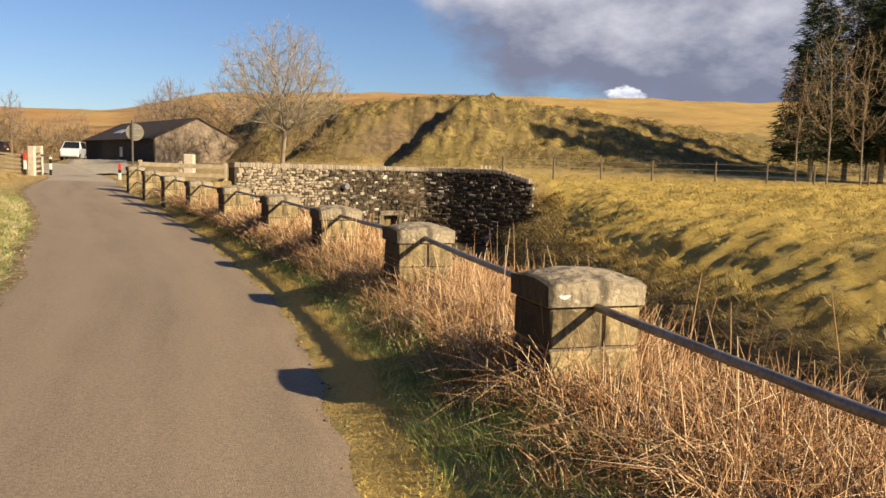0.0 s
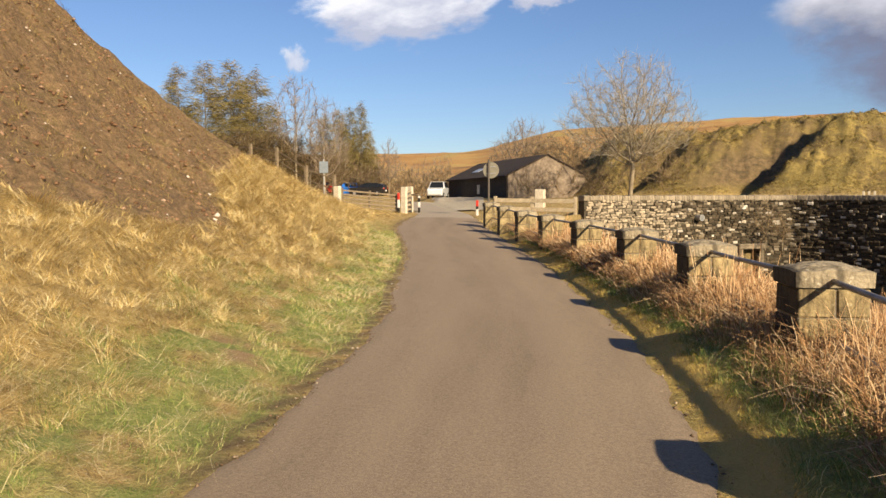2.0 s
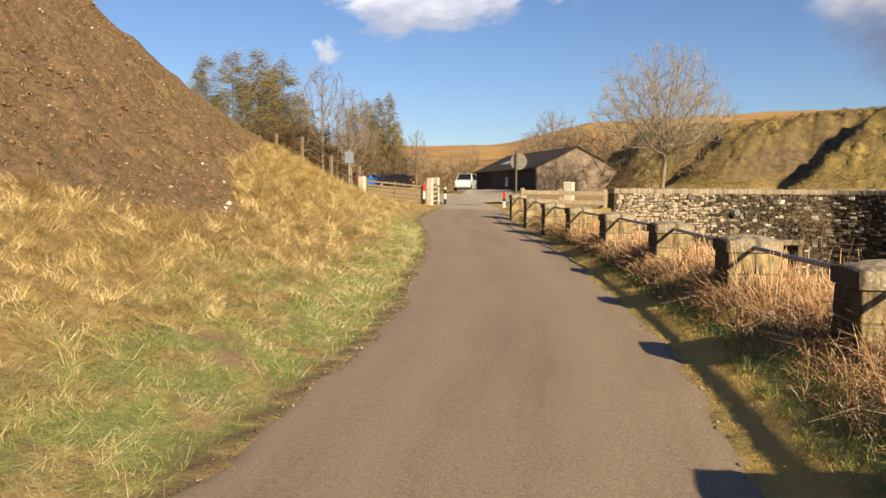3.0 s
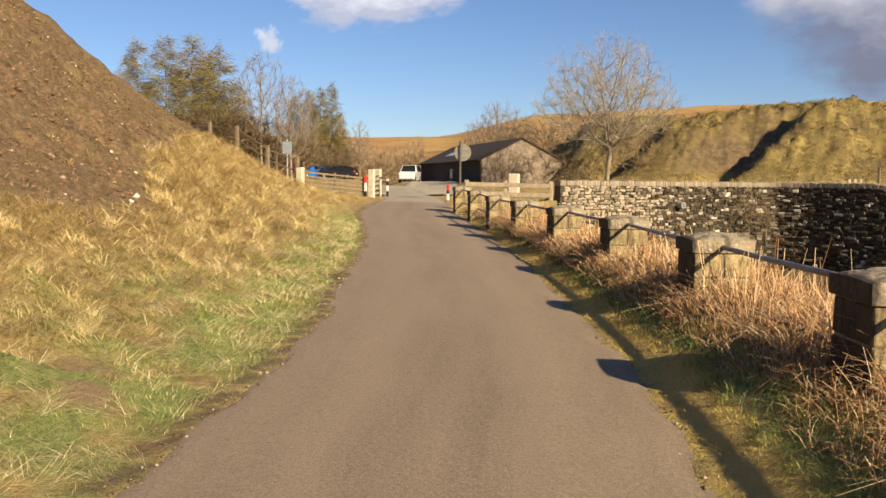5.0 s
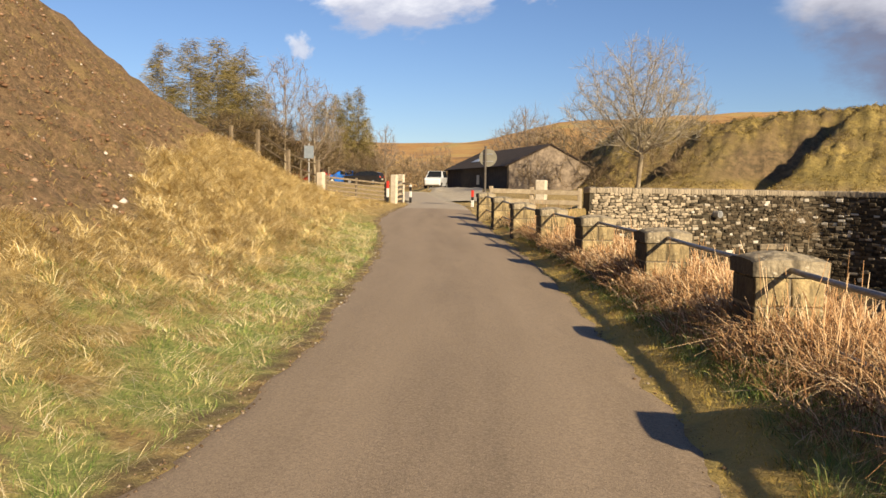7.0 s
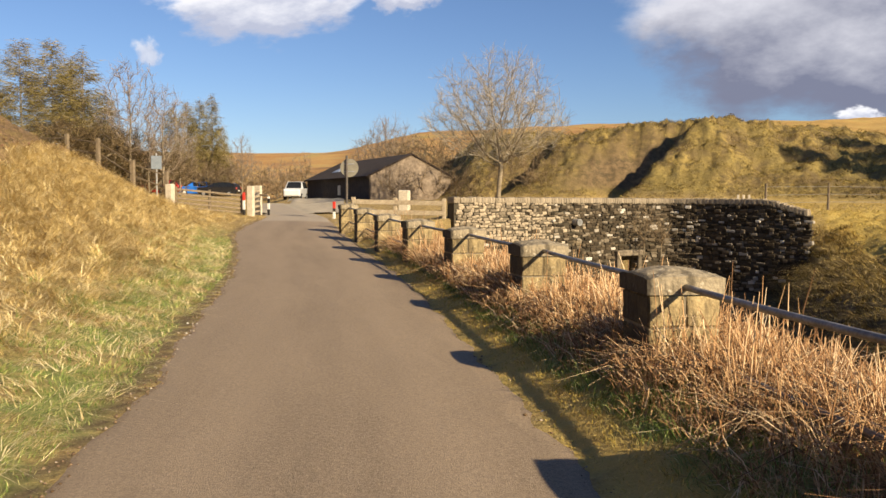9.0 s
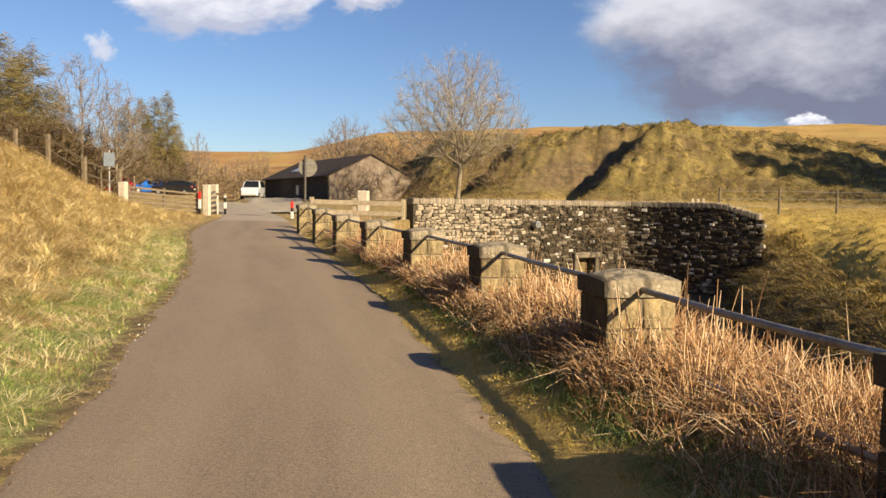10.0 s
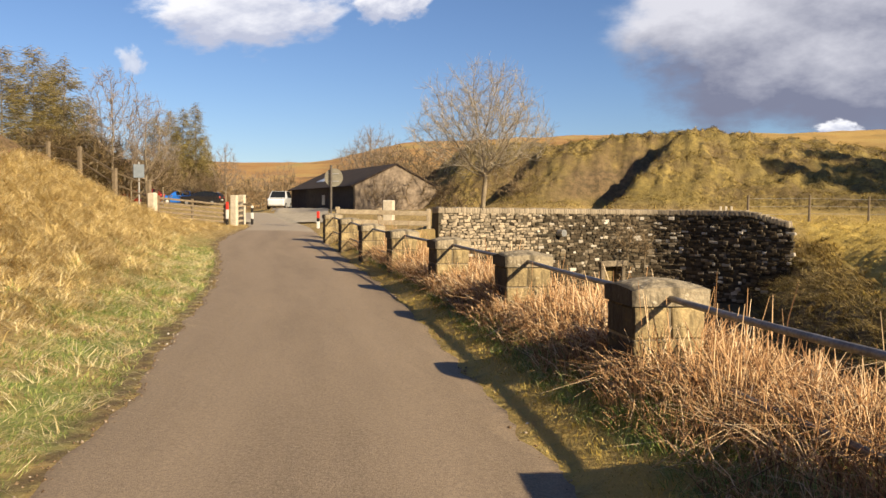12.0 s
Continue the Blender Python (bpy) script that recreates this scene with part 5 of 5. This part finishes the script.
def car(p, turn, colour, label, length=4.0, height=1.48, van=False):
    ob = empty("parked_car", Matrix.Translation(p) @ turn_z(turn))
    tagged(ob, label, "car", "cars in the car park")
    L, h = length / 4.0, height / 1.48
    # stations: x, sill, belt, roof, half width at the belt, half width at the roof
    st = [(-2.0, 0.42, 0.78, 0.80, 0.70, 0.60), (-1.9, 0.30, 0.88, 0.92, 0.80, 0.70), (-1.05, 0.24, 0.95, 0.99, 0.84, 0.74), (-0.35, 0.22, 0.97, 1.40, 0.85, 0.60),
          (0.35, 0.22, 0.98, 1.48, 0.85, 0.61), (1.15, 0.22, 1.00, 1.46, 0.85, 0.60), (1.72, 0.26, 1.02, 1.32, 0.83, 0.58), (1.94, 0.32, 1.00, 1.06, 0.80, 0.70), (2.0, 0.42, 0.80, 0.82, 0.74, 0.66)]
    if van:
        st = [(x, a, b, max(c, 1.6) if -0.5 < x < 1.9 else c, w, u + 0.08) for x, a, b, c, w, u in st]
    rings = [[(x * L, s * w, z * h) for s, w, z in ((-1, wb * 0.96, a), (-1, wb, b), (-1, wr, c), (1, wr, c), (1, wb, b), (1, wb * 0.96, a))] for x, a, b, c, wb, wr in st]
    bm = bmesh.new()
    vs = [[bm.verts.new(q) for q in r] for r in rings]
    for r, q in zip(vs, vs[1:]):
        for k in range(6):
            bm.faces.new((r[k], r[(k + 1) % 6], q[(k + 1) % 6], q[k]))
    bm.faces.new(vs[0]), bm.faces.new(vs[-1][::-1])
    bmesh.ops.recalc_face_normals(bm, faces=bm.faces)
    bmesh.ops.bevel(bm, geom=list(bm.edges), offset=0.03, segments=2, affect="EDGES")
    body = part("body", bm, colour, ob)

    def pane(name, a, b, ka, kb, shrink=0.12):
        q = [Vector(rings[a][ka]), Vector(rings[b][ka]), Vector(rings[b][kb]), Vector(rings[a][kb])]
        mid = sum(q, Vector()) / 4
        out = (q[1] - q[0]).cross(q[3] - q[0]).normalized()
        if out.dot(mid - Vector((0, 0, 0.8))) < 0:
            out = -out
        bm = bmesh.new()
        lo = [bm.verts.new(mid + (v - mid) * (1 - shrink) - out * 0.02) for v in q]
        hi = [bm.verts.new(mid + (v - mid) * (1 - shrink) + out * 0.014) for v in q]
        bm.faces.new(lo), bm.faces.new(hi)
        for k in range(4):
            bm.faces.new((lo[k], lo[(k + 1) % 4], hi[(k + 1) % 4], hi[k]))
        bmesh.ops.recalc_face_normals(bm, faces=bm.faces)
        part(name, bm, GLASS, ob)

    for ka, kb in ((1, 2), (4, 3)):
        for a in (3, 4, 5):
            pane("side_window", a, a + 1, ka, kb)
    pane("windscreen", 2, 3, 2, 3, 0.1)
    pane("rear_window", 6, 7, 2, 3, 0.1)
    for x in (-1.28, 1.28):
        for s in (-1, 1):
            bm = bmesh.new()
            made = tube(bm, (x * L, s * 0.66, 0.31), (x * L, s * 0.87, 0.31), 0.31, 0.31, 20)
            bmesh.ops.bevel(bm, geom=list(bm.edges), offset=0.025, segments=1, affect="EDGES")
            w = part("wheel", bm, TYRE, ob, "black tyre")
            bm = bmesh.new()
            tube(bm, (x * L, s * 0.8, 0.31), (x * L, s * 0.885, 0.31), 0.19, 0.17, 16)
            part("rim", bm, GALV, w)
    for s in (-1, 1):
        bm = bmesh.new()
        box(bm, (0.1, 0.24, 0.2), (1.96 * L, s * 0.64, 0.86 * h), bevel=0.02)
        part("tail_lamp", bm, LAMP, ob)
        bm = bmesh.new()
        box(bm, (0.16, 0.3, 0.14), (-1.93 * L, s * 0.58, 0.74 * h), bevel=0.03)
        part("headlamp", bm, HEADLAMP, ob)
    bm = bmesh.new()
    box(bm, (0.03, 0.5, 0.12), (2.01 * L, 0, 0.62 * h), bevel=0.008)
    part("number_plate", bm, WHITE_PAINT, ob)
    return ob


car(place(320, 84), radians(10), paint("black_car_paint", (0.018, 0.018, 0.022)), "black hatchback parked in the car park", 4.2)
car(place(274, 88), radians(50), paint("blue_car_paint", (0.02, 0.13, 0.48)), "bright blue hatchback parked beside a black car", 4.0)
car(place(212, 84), radians(20), paint("red_car_paint", (0.26, 0.018, 0.014)), "red car parked behind the timber fence", 4.0)
car(place(458, 76), radians(105), paint("white_car_paint", (0.68, 0.70, 0.72)), "small white van parked beside the barn", 3.8, 1.6, True)

# ---- gravel of the car park ----
def gravel():
    n, k = 40, 24
    v = []
    for i in range(n):
        for j in range(k):
            px, dist = 395 + 150 * j / (k - 1), 40 + 26 * i / (n - 1)
            x, y = along(px, dist)
            v.append((x, y))
    v = np.array(v)
    z = terrain(v[:, 0], v[:, 1])[0]
    i = (np.arange(n - 1)[:, None] * k + np.arange(k - 1)[None, :]).ravel()
    me = mesh_np("pavement", np.column_stack([v, z + 0.09]), np.stack([i, i + 1, i + k + 1, i + k], 1), simple("pale_gravel", (0.30, 0.255, 0.18), (0.50, 0.43, 0.32), 1.5, 0.95, fine=22, bump=0.6, dist=0.02))
    tagged(new("pavement", me), "pale gravel apron in front of the barn", "gravel", kind="structure")


gravel()


def pier_reflector():
    x, y = PIERS[3]
    m = pose(x, y, pier_z(3)) @ turn_z(heading(3))
    bm = bmesh.new()
    tube(bm, (-0.2, -PIER_D / 2 - 0.018, 0.9), (-0.2, -PIER_D / 2 + 0.01, 0.9), 0.042, 0.042, 20)
    ob = part("reflector_disc", bm, WHITE_PAINT)
    ob.matrix_world = m
    tagged(ob, "small round white disc fixed to a stone pier", "reflector")


pier_reflector()


def edge_debris():
    """Crumbs of stone and soil along both edges of the lane."""
    rnd = np.random.RandomState(23)
    a, b = resample(LEFT_EDGE, 600), resample(RIGHT_EDGE, 600)
    n = 5000
    left = rnd.uniform(0, 1, n) < 0.7
    k = rnd.randint(190, 440, n)
    f = np.where(left, rnd.normal(0.012, 0.022, n), 1 + rnd.normal(-0.01, 0.03, n))
    p = a[k] * (1 - f)[:, None] + b[k] * f[:, None] + rnd.normal(0, 0.03, (n, 2))
    z = road_z(p[:, 1]) + 0.012
    size = 0.004 + 0.016 * rnd.uniform(0, 1, n) ** 4
    dirs = np.array([(1, 0, 0), (-1, 0, 0), (0, 1, 0), (0, -1, 0), (0, 0, 0.7), (0, 0, -0.7)])
    v = np.column_stack([p, z])[:, None] + dirs[None] * (size[:, None] * rnd.uniform(0.6, 1.4, (n, 6)))[:, :, None]
    t = np.array([(0, 2, 4), (2, 1, 4), (1, 3, 4), (3, 0, 4), (2, 0, 5), (1, 2, 5), (3, 1, 5), (0, 3, 5)])
    m = leaf_material("edge_crumbs", [(0.0, (0.09, 0.055, 0.03)), (0.7, (0.22, 0.15, 0.09)), (0.95, (0.4, 0.33, 0.25)), (1.0, (0.7, 0.66, 0.6))], 0.9)
    tagged(new("road_crumbs", mesh_np("road_crumbs", v.reshape(-1, 3), (np.arange(n)[:, None, None] * 6 + t[None]).reshape(-1, 3), m)), "crumbs of soil and stone along the lane's edges", "debris", kind="stuff")


edge_debris()

# ---- loose stones on the scree ----
def scree_stones():
    rnd = np.random.RandomState(17)
    x, y = rnd.uniform(-20, -5, 60000), rnd.uniform(4, 26, 60000)
    z, w = terrain(x, y)
    ok = (w["scree"] > 0.55) & (rnd.uniform(0, 1, 60000) < 0.5)
    x, y, z = x[ok], y[ok], z[ok]
    n = len(x)
    size = 0.010 + 0.055 * rnd.uniform(0, 1, n) ** 5
    dirs = np.array([(1, 0, 0), (-1, 0, 0), (0, 1, 0), (0, -1, 0), (0, 0, 0.7), (0, 0, -0.7)])
    v = np.stack([x, y, z], 1)[:, None] + dirs[None] * (size[:, None] * rnd.uniform(0.6, 1.4, (n, 6)))[:, :, None]
    f = np.array([(0, 2, 4), (2, 1, 4), (1, 3, 4), (3, 0, 4), (2, 0, 5), (1, 2, 5), (3, 1, 5), (0, 3, 5)])
    m = leaf_material("scree_chips", [(0.0, (0.12, 0.065, 0.035)), (0.8, (0.26, 0.15, 0.085)), (0.96, (0.36, 0.25, 0.17)), (1.0, (0.76, 0.72, 0.66))], 0.9)
    tagged(new("scree_stones", mesh_np("scree_stones", v.reshape(-1, 3), (np.arange(n)[:, None, None] * 6 + f[None]).reshape(-1, 3), m)), "small loose stones scattered over the bare scree", "stones", kind="stuff")


scree_stones()


# ---- stones of the retaining wall ----
def stone_mesh(w, h, d, rnd):
    """A rough block of eight cut corners; its face looks along local minus y."""
    bm = bmesh.new()
    box(bm, (w, d, h), bevel=min(w, h) * 0.16, rough=min(w, h) * 0.07)
    bmesh.ops.triangulate(bm, faces=bm.faces)
    me = bpy.data.meshes.new("wall_stone")
    bm.to_mesh(me)
    bm.free()
    me.materials.append(WALLSTONE)
    return me


def lay_wall():
    rnd = random.Random(77)
    shapes = [stone_mesh(rnd.uniform(0.13, 0.36), rnd.uniform(0.07, 0.13), 0.2, rnd) for _ in range(10)]
    dims = [(max(v.co.x for v in m.vertices) * 2, max(v.co.z for v in m.vertices) * 2) for m in shapes]
    total = wall_run[-1] - 0.15
    singles, rv, rf, count = 0, {0: [], 1: []}, {0: [], 1: []}, [0, 0]
    arrays = [(np.array([tuple(v.co) for v in m.vertices]), np.array([tuple(q.vertices) for q in m.polygons])) for m in shapes]
    z = 1.34
    while z > -2.6:
        row = rnd.uniform(0.075, 0.135)
        t = rnd.uniform(0, 0.2)
        while t < total:
            k = rnd.randrange(10)
            w, h = dims[k]
            sx = rnd.uniform(0.8, 1.15)
            w = w * sx
            low = 0.42 * float(smooth(14.4, 16.4, np.array(t)))
            p, a = wall_at(min(t + w / 2, total))
            hole = 8.1 < t + w / 2 < 9.1 and z - row < -0.72
            if z - low > -2.6 and not hole:
                side = Vector((math.sin(a), -math.cos(a)))
                m = Matrix.Translation((*(p + side * (0.11 + rnd.uniform(-0.045, 0.04))), z - low - row / 2 + rnd.uniform(-0.025, 0.025))) @ turn_z(a) @ Matrix.Rotation(rnd.uniform(-0.13, 0.13), 4, "Y") @ Matrix.Diagonal((sx, 1, (row - 0.008) / h * rnd.uniform(0.8, 1.35), 1))
                # dark stones: damp ones, and past the bend the wall's shade put into colour
                damp_shade = int(rnd.random() < float(smooth(2.4, 7.0, np.array(t))) * 0.97 or z < -0.15 + 0.25 * math.sin(t))
                if singles < 290 and not damp_shade and t < 6.5:
                    ob = new("wall_stone", shapes[k])
                    ob.parent = retaining
                    ob.matrix_local = m
                    singles += 1
                else:
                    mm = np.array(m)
                    rv[damp_shade].append(arrays[k][0] @ mm[:3, :3].T + mm[:3, 3])
                    rf[damp_shade].append(arrays[k][1] + count[damp_shade])
                    count[damp_shade] += len(arrays[k][0])
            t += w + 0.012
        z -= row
    for k, mat, name in ((0, WALLSTONE_MANY, "wall_stones"), (1, WALLSTONE_DAMP_SHADE, "damp_wall_stones")):
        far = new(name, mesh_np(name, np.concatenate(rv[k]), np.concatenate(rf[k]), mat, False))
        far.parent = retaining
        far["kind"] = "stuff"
    # upright coping
    shape = [stone_mesh(rnd.uniform(0.09, 0.18), rnd.uniform(0.19, 0.25), 0.42, rnd) for _ in range(6)]
    for me in shape:
        me.materials.clear()
        me.materials.append(COPING)
    t = 0.05
    while t < total:
        p, a = wall_at(t)
        low = 0.42 * float(smooth(14.4, 16.4, np.array(t)))
        ob = new("coping_stone", shape[rnd.randrange(6)])
        ob.parent = retaining
        ob.matrix_local = Matrix.Translation((p.x, p.y, 1.34 - low + 0.10)) @ turn_z(a) @ Matrix.Rotation(rnd.uniform(-0.2, 0.1), 4, "Y")
        t += rnd.uniform(0.10, 0.14)
    # culvert mouth
    p, a = wall_at(8.6)
    for name, size, at in (("lintel", (1.5, 0.45, 0.22), (0, -0.12, -0.66)), ("jamb", (0.22, 0.42, 1.7), (-0.6, -0.1, -1.6)), ("jamb", (0.22, 0.42, 1.7), (0.6, -0.1, -1.6))):
        bm = bmesh.new()
        box(bm, size, (0, 0, 0), bevel=0.03, rough=0.01)
        ob = part(name, bm, WALLSTONE, retaining)
        ob.matrix_local = Matrix.Translation((p.x, p.y, 0)) @ turn_z(a) @ Matrix.Translation(at)


WALLSTONE_MANY = leaf_material("drystone_many", [(0.0, (0.05, 0.037, 0.023)), (0.4, (0.15, 0.115, 0.07)), (0.75, (0.31, 0.25, 0.17)), (1.0, (0.58, 0.51, 0.40))], 0.92)
COPING = simple("coping_stone", (0.12, 0.095, 0.065), (0.34, 0.28, 0.195), 3.0, 0.92, bump=0.5, dist=0.015, fine=18, randomise=0.25)
# damp stone; on the right stretch its dark tones also paint the shade
WALLSTONE_DAMP_SHADE = leaf_material("damp_shaded_drystone", [(0.0, (0.026, 0.020, 0.012)), (0.5, (0.07, 0.052, 0.032)), (0.82, (0.13, 0.10, 0.064)), (0.93, (0.24, 0.20, 0.145)), (1.0, (0.56, 0.51, 0.43))], 0.9)
lay_wall()


def drain_pipe():
    p, a = wall_at(5.6)
    bm = bmesh.new()
    outer = tube(bm, (0, -0.1, 0), (0, -0.5, 0), 0.13, 0.13, 16, False)
    tube(bm, (0, -0.1, 0), (0, -0.5, 0), 0.10, 0.10, 16, False)
    ends = [e for e in bm.edges if e.is_boundary and abs(e.verts[0].co.y + 0.5) < 0.01 and abs(e.verts[1].co.y + 0.5) < 0.01]
    bmesh.ops.bridge_loops(bm, edges=ends)
    bmesh.ops.recalc_face_normals(bm, faces=bm.faces)
    ob = part("drain_pipe", bm, GALV)
    ob.matrix_world = Matrix.Translation((p.x, p.y, 0.62)) @ turn_z(a)
    tagged(ob, "short pale drain pipe jutting from the stone wall", "pipe")


drain_pipe()
